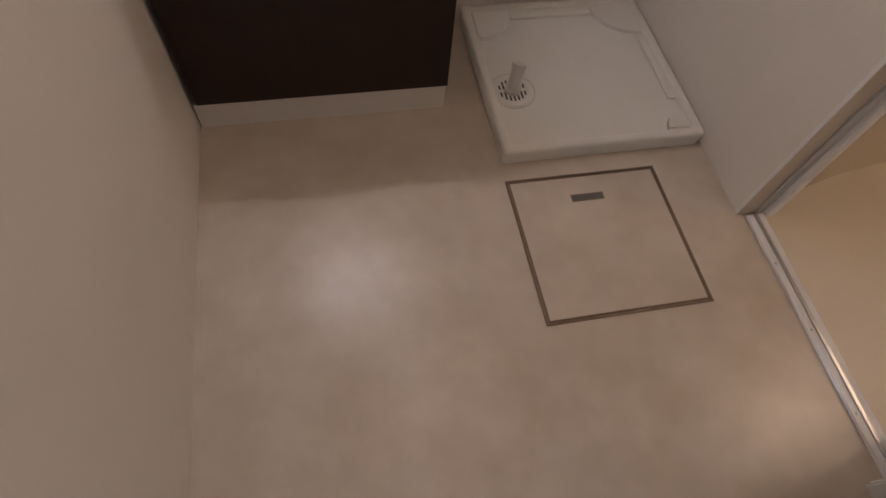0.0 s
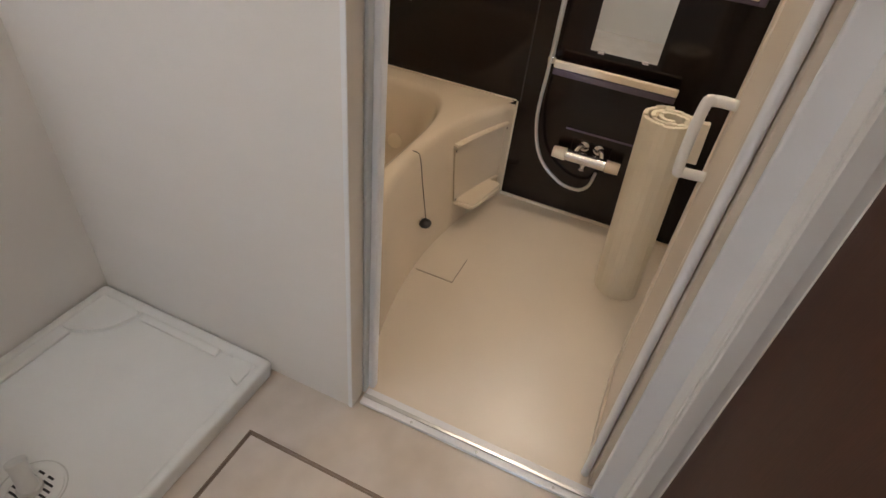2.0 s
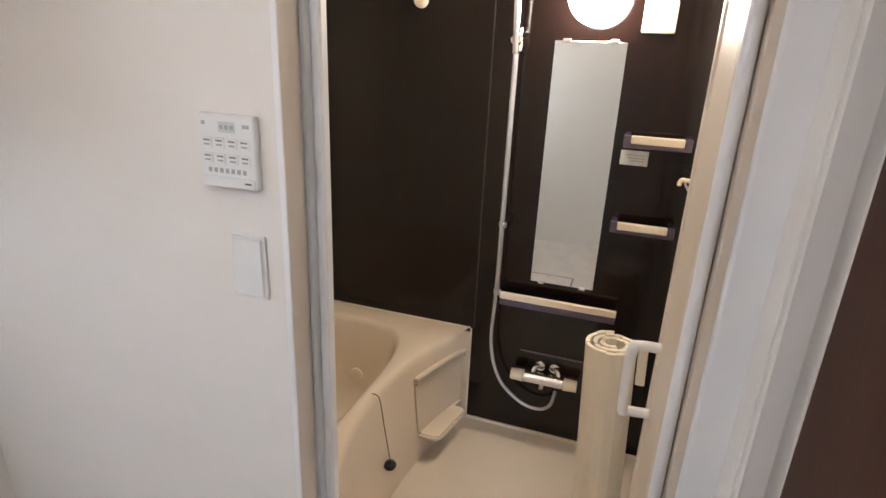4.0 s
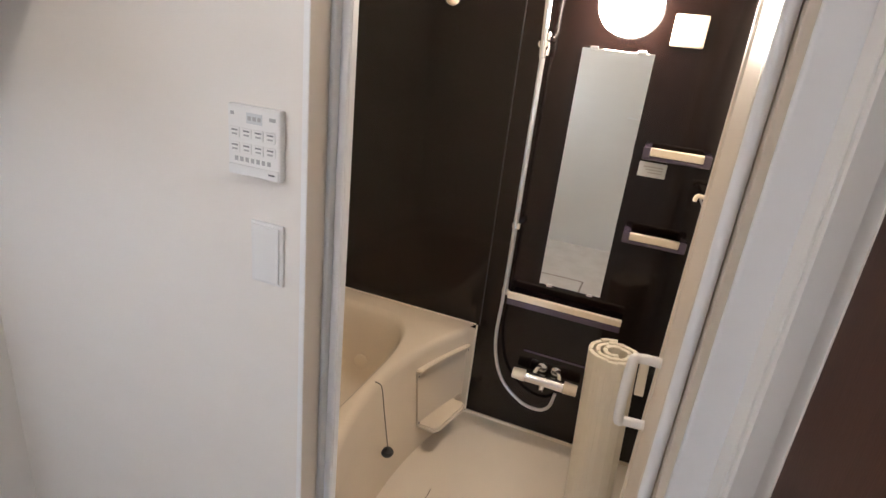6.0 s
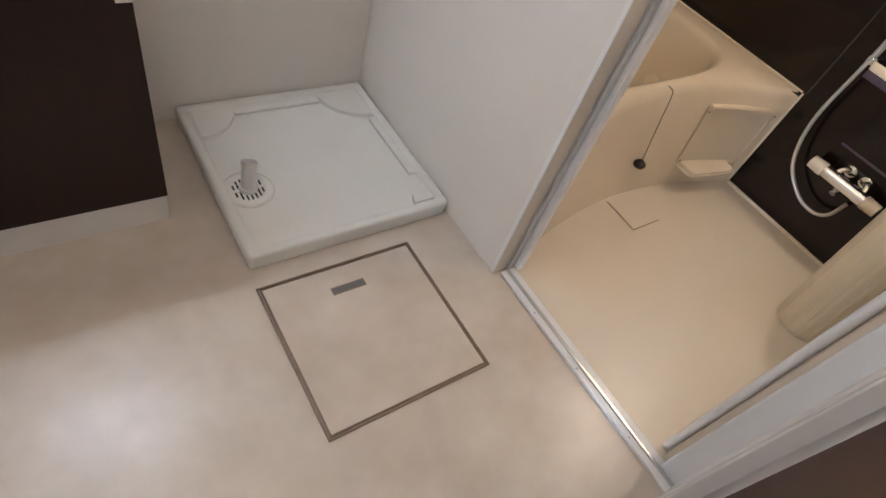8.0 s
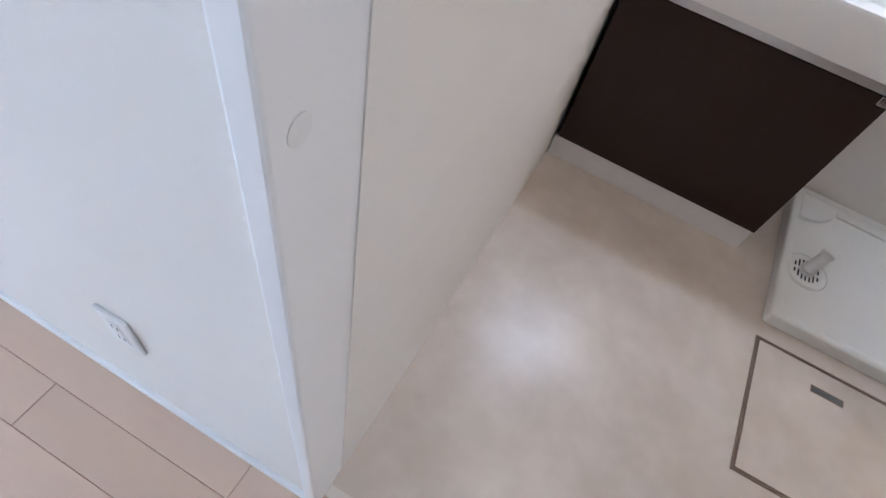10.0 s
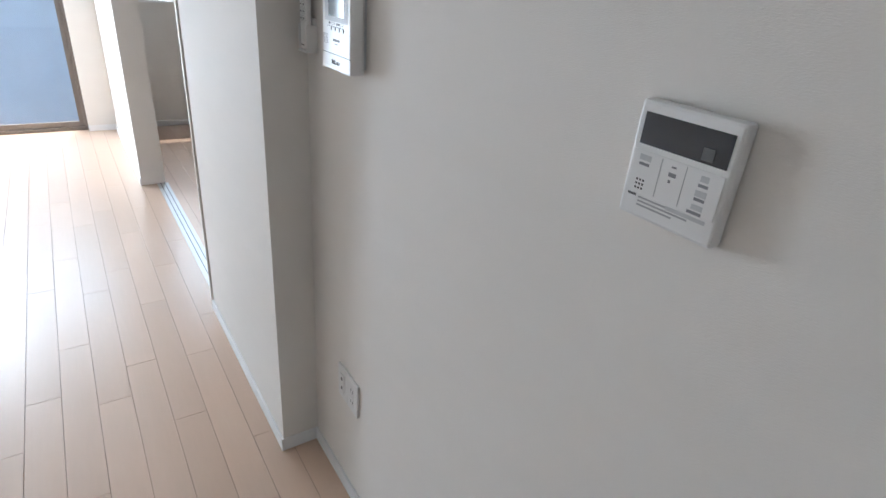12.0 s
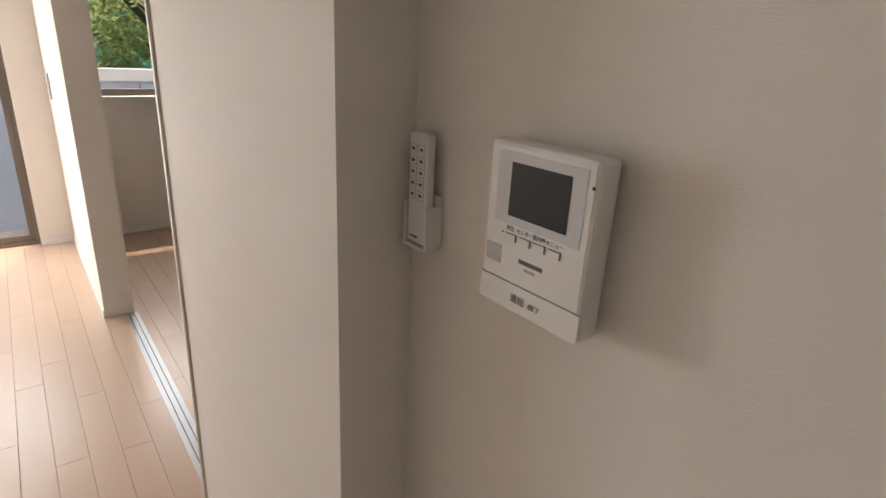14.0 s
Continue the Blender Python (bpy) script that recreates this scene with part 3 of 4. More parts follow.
part("display", box(-0.015, 0.02, -0.0146, -0.014, 0.032, 0.05), SILVER, body)
for k in range(3):
    bars(body, -0.012 + 0.011 * k, -0.005 + 0.011 * k, 0.041, 0.007, -0.0146, PALE_PRINT)
for k in range(7):
    bars(body, -0.044 + 0.0125 * k, -0.0365 + 0.0125 * k, -0.032, 0.008, -0.014, PALE_PRINT)
bars(body, 0.036, 0.05, 0.044, 0.006, -0.014, PALE_PRINT)
bars(body, -0.052, -0.044, 0.046, 0.006, -0.014, PALE_PRINT)
bars(body, 0.036, 0.05, -0.05, 0.003, -0.0165, GREY_PRINT)

sw = wall_plate("wall_switch", "white wide rocker light switch", "switch", (W, 0.948, 1.186), 0.07, 0.12, 0.01, -90)
plate = part("plate", box(-0.036, 0.036, -0.007, 0, -0.061, 0.061, 0.003), PLASTIC, sw)
part("rocker", box(-0.03, 0.029, -0.0105, -0.007, -0.055, 0.055, 0.002), PLASTIC, plate)

# ---- bathroom things ----
TX0, TX1, TY1, TZ, TCX, TCY = BX + 0.002, FARX - 0.002, 1.723, 0.457, 2.22, 1.385


def tub_front(x, z):
    bow = math.sin(math.pi * min(max((x - TX0) / (TX1 - TX0), 0), 1)) ** 0.9
    return 0.875 + (0.165 - 0.055 * (1 - z / TZ)) * bow


def tub_mesh():
    bm = bmesh.new()
    n = 160

    def outer(z, inset):
        ring = []
        for i in range(n):
            a = 2 * math.pi * i / n
            c, s = math.cos(a), math.sin(a)
            lo, hi = 0.0, 1.5
            for _ in range(26):
                r = (lo + hi) / 2
                x, y = TCX + r * c, TCY + r * s
                inside = TX0 < x < TX1 and y < TY1 and y > tub_front(x, z) + inset
                lo, hi = (r, hi) if inside else (lo, r)
            ring.append(bm.verts.new((TCX + lo * c, TCY + lo * s, z)))
        for x in (TX0, TX1):
            corner = Vector((x, tub_front(x, z) + inset, z))
            min(ring, key=lambda v: (v.co - corner).length).co = corner
        return ring

    def inner(z, hx, hy, p):
        return [bm.verts.new((TCX + hx * math.copysign(abs(math.cos(a)) ** (2 / p), math.cos(a)), TCY - 0.01 + hy * math.copysign(abs(math.sin(a)) ** (2 / p), math.sin(a)), z))
                for a in (2 * math.pi * i / n for i in range(n))]

    loops = [outer(0.008, 0), outer(0.15, 0), outer(0.3, 0), outer(TZ - 0.035, 0.0), outer(TZ - 0.016, 0.004), outer(TZ - 0.005, 0.012), outer(TZ, 0.024),
             inner(TZ, 0.515, 0.302, 3.4), inner(TZ - 0.006, 0.505, 0.292, 3.4), inner(TZ - 0.03, 0.492, 0.28, 3.4), inner(0.3, 0.46, 0.25, 3.4),
             inner(0.14, 0.43, 0.235, 3.2), inner(0.09, 0.4, 0.215, 3), inner(0.065, 0.33, 0.18, 2.6), inner(0.06, 0.1, 0.06, 2)]
    for a, b in zip(loops, loops[1:]):
        for i in range(n):
            bm.faces.new((a[i], a[(i + 1) % n], b[(i + 1) % n], b[i]))
    bm.faces.new(loops[-1])
    bm.faces.new(loops[0])
    return bm


tub = thing("bathtub", "cream moulded bathtub with curved apron, empty", "bathtub", (0, 0, 0))
part("shell", tub_mesh(), FRP, tub, smooth=True)
part("jet", lathe([(0.034, 0), (0.034, -0.012), (0.028, -0.016), (0.012, -0.017)], 28, "x", (2.67, 1.345, 0.2)), CREAM, tub, smooth=True)


def apron_strip(x0, x1, z0, z1, out, name, mat=FRP, label=""):
    """A strip that follows the apron's curve and stands proud of it."""
    bm = bmesh.new()
    k, rows = 14, []
    for i in range(k + 1):
        x = x0 + (x1 - x0) * i / k
        rows.append([bm.verts.new((x, tub_front(x, z) + dy, z)) for z, dy in ((z0, 0.004), (z0, -out), (z1, -out), (z1, 0.004))])
    for a, b in zip(rows, rows[1:]):
        for j in range(4):
            bm.faces.new((a[j], a[(j + 1) % 4], b[(j + 1) % 4], b[j]))
    bm.faces.new(rows[0])
    bm.faces.new(rows[-1])
    bmesh.ops.bevel(bm, geom=bm.edges[:], offset=min(0.004, out / 3, (z1 - z0) / 3), segments=2, affect="EDGES")
    return part(name, bm, mat, tub, label)


apron_strip(2.475, 2.785, 0.362, 0.378, 0.02, "grip_rail")
apron_strip(2.475, 2.487, 0.125, 0.362, 0.009, "panel_edge")
apron_strip(2.773, 2.785, 0.06, 0.362, 0.009, "panel_edge")
apron_strip(2.475, 2.785, 0.115, 0.125, 0.009, "panel_edge")
for x, z in ((2.481, 0.35), (2.779, 0.35), (2.481, 0.135)):
    part("screw", lathe([(0.0045, 0), (0.0045, -0.0025), (0.002, -0.003)], 10, "y", (x, tub_front(x, z) - 0.008, z)), SASH, tub, smooth=True)


def ledge_outline():
    pts = [(2.48, tub_front(2.48, 0.13) + 0.004), (2.48, 0.91), (2.487, 0.893), (2.505, 0.881)]
    pts += [(2.68, 0.846), (2.705, 0.848), (2.72, 0.862), (2.72, tub_front(2.72, 0.13) + 0.004)]
    return pts


tray = prism(ledge_outline(), 0.105, 0.128)
bmesh.ops.bevel(tray, geom=tray.edges[:], offset=0.007, segments=3, affect="EDGES")
part("soap_ledge", tray, FRP, tub, "small cream shelf on the apron", smooth=True)
chain = curve([(2.23, 1.075, 0.447), (2.225, 1.037, 0.453), (2.222, 1.02, 0.435), (2.228, 1.006, 0.33), (2.24, 0.988, 0.185)], 6)
plug = part("plug", lathe([(0.006, 0.022), (0.01, 0.016), (0.02, 0.012), (0.024, 0.004), (0.02, -0.006), (0.004, -0.008)], 24, at=(2.24, 0.988, 0.158)), RUBBER, tub, "black rubber plug on a chain", smooth=True)
part("chain", tube(chain, 0.0019, 6), SASH, plug)

drain_cover = thing("drain_cover", "cream square drain cover set into the bathroom floor", "drain cover", (2.224, 0.896, 0.01))
part("gap", box(-0.0742, 0.075, -0.0742, 0.075, 0, 0.0012), BRONZE, drain_cover)
part("lid", box(-0.072, 0.075, -0.072, 0.075, 0.0003, 0.0045, 0.0012), BATH_FLOOR, drain_cover)

# rolled bathtub cover leaning in the corner
roll = thing("rolled_bath_cover", "cream slatted bathtub cover rolled up and standing on end", "bath cover", (2.455, 0.263, 0.01))
roll.rotation_euler = (radians(-3), radians(0.5), 0)
angle, radius, count = 0.0, 0.091, 0
while radius > 0.034:
    w = 0.0315
    step = w / radius
    mid = radius / math.cos(step / 2)
    a0, a1 = angle + 0.004 * step, angle + step * 0.996
    r_in = radius - 0.0125
    drop = 0.023 * step / (2 * math.pi)
    ring = [((radius + 0.001) * math.cos(a0), (radius + 0.001) * math.sin(a0)), ((radius + 0.0014) * math.cos((a0 + a1) / 2), (radius + 0.0014) * math.sin((a0 + a1) / 2)),
            ((radius + 0.001 - drop) * math.cos(a1), (radius + 0.001 - drop) * math.sin(a1)), ((r_in - drop) * math.cos(a1), (r_in - drop) * math.sin(a1)), (r_in * math.cos(a0), r_in * math.sin(a0))]
    slat = prism(ring, 0.0, 0.69 + 0.002 * math.sin(count * 2.1))
    bmesh.ops.bevel(slat, geom=[e for e in slat.edges if all(v.co.z > 0.6 for v in e.verts)], offset=0.0018, segments=1, affect="EDGES")
    part("slat", slat, ROLL, roll)
    angle += step
    radius -= 0.023 * step / (2 * math.pi)
    count += 1
part("end_tab", box(-0.055, -0.03, -0.107, -0.078, 0.58, 0.712, 0.003), ROLL, roll)

# mirror, shelves, lamp on the dark wall
mir = thing("bath_mirror", "tall frameless bathroom mirror on the dark wall", "mirror", (FARX, 0.52, 1.174))
part("glass", box(-0.006, -0.001, -0.121, 0.121, -0.45, 0.45, 0.001), MIRROR, mir)
for y in (-0.08, 0.08):
    part("clip", box(-0.011, 0, y - 0.014, y + 0.014, 0.444, 0.458, 0.002), CHROME, mir)
    part("clip", box(-0.011, 0, y - 0.012, y + 0.012, -0.457, -0.445, 0.002), CHROME, mir)


def wall_shelf(name, label, y0, y1, z, depth, ends):
    ob = thing(name, label, "shelf", (FARX, (y0 + y1) / 2, z), "shelves on the dark wall")
    h = (y1 - y0) / 2
    part("tray", box(-depth - (0 if ends else 0.003), 0, -h, h, -0.03 if ends else -0.042, -0.016, 0.005), SMOKE, ob, "smoked clear tray")
    part("front_bar", box(-depth - 0.004, -depth + 0.012, -h + ends, h - ends, -0.015, 0.013, 0.004), CREAM, ob, "cream front bar")
    if ends:
        for s in (-1, 1):
            part("end_cap", box(-depth - 0.002, -0.001, s * h - (ends if s > 0 else 0), s * h + (ends if s < 0 else 0), -0.024, 0.014, 0.004), SMOKE, ob)
    return ob


wall_shelf("wall_shelf", "small bathroom shelf with cream front and smoked ends", 0.148, 0.366, 1.318, 0.075, 0.024)
wall_shelf("wall_shelf", "small bathroom shelf with cream front and smoked ends", 0.153, 0.369, 1.014, 0.075, 0.024)
wall_shelf("wall_shelf", "long cream bathroom shelf over the mixer tap", 0.3, 0.748, 0.668, 0.07, 0)
globe = thing("bath_lamp", "round glowing globe lamp on the dark bathroom wall", "lamp", (FARX, 0.503, 1.768))
part("base", lathe([(0.07, 0), (0.07, -0.02), (0.06, -0.03)], 32, "x"), PLASTIC, globe, smooth=True)
part("globe", lathe([(0.055, -0.02), (0.085, -0.033), (0.099, -0.055), (0.101, -0.073), (0.092, -0.1), (0.069, -0.119), (0.037, -0.13), (0.004, -0.133)], 40, "x"), BATH_GLOBE, globe, smooth=True)
vent = thing("wall_box", "small square cream cover plate with slots", "cover plate", (FARX, 0.311, 1.705))
part("cover", box(-0.016, 0, -0.052, 0.052, -0.05, 0.05, 0.005), CREAM, vent)
for k in range(3):
    part("slot", box(-0.0168, -0.016, -0.006 + 0.009 * k, -0.002 + 0.009 * k, 0.028, 0.04), GREY_PRINT, vent)
note = thing("notice_sticker", "small pale notice sticker on the dark wall", "sticker", (FARX, 0.323, 1.245))
part("sheet", box(-0.0012, 0, -0.047, 0.047, -0.026, 0.026, 0.0005), SILVER, note)
for k in range(3):
    part("print", box(-0.0016, -0.0012, -0.035, 0.03 - 0.008 * k, 0.008 - 0.01 * k, 0.012 - 0.01 * k), PALE_PRINT, note)
socket = thing("pole_socket", "cream socket for a clothes drying pole on the wall", "pole socket", (FARX, 1.142, 1.744))
part("cup", lathe([(0.026, 0), (0.026, -0.012), (0.02, -0.03), (0.014, -0.034)], 24, "x"), CREAM, socket, smooth=True)
hook = thing("towel_hook", "small cream double hook on the bathroom wall", "hook", (2.69, 0.115, 1.172))
part("plate", box(-0.02, 0.02, 0, 0.006, -0.03, 0.05, 0.003), CREAM, hook)
part("arm", tube(curve([(0, 0.004, 0.036), (0, 0.035, 0.036), (0, 0.05, 0.037), (0, 0.056, 0.028), (0, 0.057, 0.018)], 4), 0.0075, 10), CREAM, hook, smooth=True)
part("brace", tube(curve([(0, 0.042, 0.028), (0, 0.024, 0.0), (0, 0.006, -0.026)], 4), 0.004, 8), STEEL, hook, "thin metal brace", smooth=True)

# shower rail, hand shower and hose
shower = thing("shower_rail", "chrome shower rail with hand shower and grey hose", "shower", (FARX, 0.762, 0.675))
part("bar", tube([(-0.05, 0, 0.0), (-0.05, 0, 0.98)], 0.007, 14), STEEL, shower, smooth=True)
for z in (0.0, 0.28, 0.97):
    br = part("bracket", tube([(0, 0, z), (-0.05, 0, z)], 0.011, 12), CHROME, shower, smooth=True)
    part("knob", lathe([(0.018, -0.012), (0.02, 0), (0.018, 0.012)], 18, at=(-0.05, 0, z)), CHROME, br, smooth=True)
slide = part("slider", lathe([(0.02, -0.022), (0.022, 0), (0.02, 0.022)], 18, at=(-0.05, 0, 0.93)), CHROME, shower, smooth=True)
part("cradle", tube([(-0.055, 0, 0.93), (-0.085, 0.0, 0.945)], [0.014, 0.018], 14), CHROME, slide, smooth=True)
hs = part("hand_shower", tube(curve([(-0.078, 0.0, 0.9), (-0.088, 0.0, 0.98), (-0.1, 0.002, 1.09), (-0.115, 0.006, 1.14), (-0.13, 0.008, 1.155)], 5),
          [0.012] * 5 + [0.013] * 5 + [0.015] * 5 + [0.024, 0.03, 0.036, 0.038, 0.038, 0.036], 16), CHROME, shower, "chrome hand shower", smooth=True)
part("hose", tube(curve([(-0.078, 0.0, 0.9), (-0.066, 0.003, 0.75), (-0.066, 0.002, 0.3), (-0.064, 0.003, 0.0), (-0.06, 0.006, -0.24), (-0.055, -0.04, -0.4), (-0.055, -0.135, -0.485),
                         (-0.055, -0.215, -0.5), (-0.055, -0.26, -0.47), (-0.055, -0.275, -0.4)], 8), 0.0072, 10), HOSE, shower, "grey ribbed hose", smooth=True)

tap = thing("mixer_tap", "chrome and cream thermostatic mixer tap on the wall", "tap", (FARX, 0.535, 0.318))
part("body", tube([(-0.055, 0.085, 0), (-0.055, -0.075, 0)], 0.024, 20), CHROME, tap, smooth=True)
part("dial", tube([(-0.055, 0.087, 0), (-0.055, 0.14, 0)], [0.026, 0.023], 20), CREAM, tap, "cream temperature dial", smooth=True)
part("lever", tube([(-0.055, -0.077, 0), (-0.055, -0.13, 0)], [0.026, 0.023], 20), CREAM, tap, "cream flow handle", smooth=True)
for y in (0.05, -0.05):
    leg = part("supply_leg", tube(curve([(0, y * 0.6, 0.03), (-0.02, y * 0.9, 0.034), (-0.045, y * 1.1, 0.012)], 4), 0.011, 14), CHROME, tap, smooth=True)
    part("flange", lathe([(0.021, 0), (0.021, -0.006), (0.014, -0.011)], 24, "x", (0, y * 0.6, 0.03)), CHROME, leg, smooth=True)
part("spout", tube(curve([(-0.055, 0.01, -0.015), (-0.058, 0.01, -0.03), (-0.07, 0.01, -0.04)], 5), 0.012, 12), CHROME, tap, smooth=True)
part("plate", box(-0.004, 0, -0.16, 0.12, 0.082, 0.092, 0.002), SMOKE, tap, "glossy dark backplate")

# ---- living room things ----
def outlet(name, label, at, kind):
    ob = wall_plate(name, label, "outlet", at, 0.07, 0.12, 0.008, 0)
    pl = part("plate", box(-0.035, 0.035, -0.008, 0, -0.06, 0.06, 0.003), PLASTIC, ob)
    if kind == "double":
        for z in (0.02, -0.02):
            part("face", box(-0.013, 0.013, -0.0095, -0.008, z - 0.017, z + 0.017, 0.001), PLASTIC, pl)
            for x in (-0.006, 0.006):
                part("slot", box(x - 0.0012, x + 0.0012, -0.0098, -0.0095, z - 0.005, z + 0.006), SLOT, pl)
    else:
        part("face", box(-0.014, 0.014, -0.011, -0.008, -0.036, 0.036, 0.0015), PLASTIC, pl)
        for z in (0.018, -0.016):
            part("slot", box(-0.005, 0.005, -0.0114, -0.011, z - 0.005, z + 0.005), GREY_PRINT, pl)
    return ob


tagged(outlet("wall_outlet", "white double wall outlet low on the wall", (-0.39, 0, 0.464), "double"), group="wall outlets")
tagged(outlet("wall_outlet", "white power outlet plate low on the wall", (-1.163, 0, 0.444), "double"), group="wall outlets")
tagged(outlet("antenna_outlet", "white antenna and telephone outlet plate", (-1.232, 0, 0.444), "single"), group="wall outlets")

wh = wall_plate("water_heater_control", "white water heater control with black display", "control panel", (-0.3215, 0, 1.4245), 0.132, 0.122, 0.02, 0)
wh.scale = (0.947, 1, 1.089)
body = part("body", box(-0.066, 0.066, -0.02, 0, -0.062, 0.062, 0.004), PLASTIC, wh)
disp = part("display", box(-0.0565, 0.0575, -0.0206, -0.02, 0.017, 0.05, 0.0002), LCD, body, "black display window")
part("print", box(0.026, 0.04, -0.021, -0.0206, 0.02, 0.032), GREY_PRINT, disp)
part("flap", box(-0.06, 0.06, -0.0212, -0.02, -0.034, 0.011, 0.0006), PLASTIC, body)
for x in (-0.019, 0.014):
    part("line", box(x - 0.0004, x + 0.0004, -0.0216, -0.0212, -0.032, 0.009), PALE_PRINT, body)
for x, z, w, h in ((-0.042, 0.004, 0.016, 0.006), (-0.042, -0.003, 0.014, 0.003), (-0.002, 0.004, 0.006, 0.002), (-0.002, -0.004, 0.01, 0.004), (-0.004, -0.011, 0.003, 0.003),
                   (0.038, 0.003, 0.01, 0.006), (0.038, -0.004, 0.012, 0.003), (0.038, -0.012, 0.014, 0.006), (0.038, -0.018, 0.013, 0.003), (0.038, -0.026, 0.014, 0.005), (0.036, -0.032, 0.018, 0.003)):
    bars(body, x - w / 2, x + w / 2, z, h, -0.0212, LIGHT_PRINT if h > 0.0045 else SOFT_PRINT)
for i in range(3):
    for k in range(3):
        bars(body, -0.048 + 0.0045 * i, -0.0458 + 0.0045 * i, -0.02 - 0.0045 * k, 0.0022, -0.0212, SLOT)
bars(body, -0.056, -0.044, -0.0375, 0.0025, -0.02, GREY_PRINT)
for k in range(3):
    bars(body, -0.04, 0.05 - 0.02 * k, -0.0385 - 0.0042 * k, 0.0018, -0.02, PALE_PRINT)
bars(body, 0.0, 0.052, -0.0385, 0.004, -0.0201, LIGHT_PRINT)

ic = wall_plate("intercom_monitor", "white wall intercom with small grey screen", "intercom", (-1.1915, 0, 1.482), 0.14, 0.18, 0.03, 0)
ic.scale = (1.093, 1.2, 1.064)
body = part("body", box(-0.07, 0.07, -0.034, -0.006, -0.091, 0.091, 0.005), PLASTIC, ic)
part("back_plate", box(-0.055, 0.062, -0.006, 0, -0.08, 0.088), SILVER, ic)
bez = part("bezel", box(-0.055, 0.058, -0.0347, -0.034, 0.005, 0.0812, 0.0003), SILVER, body, "pale silver screen bezel")
part("screen", box(-0.0357, 0.0412, -0.0353, -0.0347, 0.0146, 0.0714, 0.0002), SCREEN, bez, "dark grey screen")
part("camera_dot", box(0.0632, 0.0662, -0.0345, -0.034, 0.064, 0.067), SLOT, body)
part("seam", box(-0.07, 0.07, -0.0344, -0.034, -0.0595, -0.0585), GREY_PRINT, body)
part("call_bar", box(-0.0695, 0.0695, -0.0346, -0.034, -0.0905, -0.06, 0.0003), PLASTIC, body)
for k in range(4):
    x = -0.03 + 0.0199 * k
    key = part("key", box(x - 0.0075, x + 0.0075, -0.0352, -0.034, -0.0125, -0.0055, 0.0005), PLASTIC, body)
    part("edge", box(x + 0.0075, x + 0.0084, -0.0351, -0.034, -0.0125, -0.0045), GREY_PRINT, key)
    part("edge", box(x - 0.0075, x + 0.0075, -0.0346, -0.034, -0.0053, -0.0046), GREY_PRINT, key)
FACE = Matrix.Rotation(radians(90), 4, "X")
for word, x in (("再生", -0.031), ("モニター", -0.0108), ("室内呼", 0.0092), ("メニュー", 0.0292)):
    lettering(word, 0.0058, GREY_PRINT, body, Matrix.Translation((x, -0.0343, 0.0004)) @ FACE)
lettering("通話", 0.0105, GREY_PRINT, body, Matrix.Translation((-0.011, -0.0349, -0.0755)) @ FACE, "dark printed words")
lettering("/終了", 0.0075, GREY_PRINT, body, Matrix.Translation((0.0125, -0.0349, -0.076)) @ FACE, "dark printed words")
bars(body, -0.015, 0.0175, -0.031, 0.0045, -0.034, GREY_PRINT)
bars(body, -0.0065, 0.008, -0.0385, 0.0028, -0.034, PALE_PRINT)
bars(body, -0.0425, -0.0408, -0.0055, 0.0018, -0.034, SLOT)
for k in range(9):
    part("speaker_slit", box(-0.0645, -0.041, -0.0344, -0.034, -0.0228 - 0.0023 * k, -0.0219 - 0.0023 * k), PALE_PRINT, body)

rem = wall_plate("remote_control", "slim cream-white remote control resting in a wall holder", "remote control", (-1.431, 0, 1.474), 0.04, 0.15, 0.02, 0)
rem.scale = (1.18, 1, 1.1)
rb = part("body", box(-0.019, 0.019, -0.027, -0.012, -0.068, 0.078, 0.004), PLASTIC, rem)
for r in range(5):
    for c in range(2):
        x, z = -0.0085 + 0.016 * c, 0.058 - 0.0148 * r
        key = part("key", box(x - 0.0062, x + 0.0062, -0.0278, -0.027, z - 0.0052, z + 0.0052, 0.0003), PLASTIC, rb)
        for a, b, c2, d in ((-0.0065, 0.0065, 0.0052, 0.0058), (-0.0065, 0.0065, -0.0058, -0.0052), (-0.0068, -0.0062, -0.0055, 0.0055), (0.0062, 0.0068, -0.0055, 0.0055)):
            part("outline", box(x + a, x + b, -0.0274, -0.027, z + c2, z + d), PALE_PRINT, key)
        part("print", box(x - 0.003, x + 0.003, -0.0281, -0.0278, z - 0.0018, z + 0.0018), GREY_PRINT, key)
part("print", box(-0.012, 0.004, -0.0274, -0.027, -0.06, -0.0575), GREY_PRINT, rb)
holder = thing("remote_holder", "white plastic holder for a remote on the wall", "holder", (-1.431, 0, 1.474))
holder.scale = (1.18, 1, 1.1)
part("back", box(-0.021, 0.021, -0.011, 0, -0.075, 0.0, 0.001), PLASTIC, holder)
part("foot", box(-0.0235, 0.0235, -0.031, -0.011, -0.0745, -0.0695, 0.001), PLASTIC, holder)
for s in (-1, 1):
    part("cheek", box(*sorted((s * 0.0205, s * 0.0235)), -0.03, 0, -0.0695, -0.014, 0.001), PLASTIC, holder)

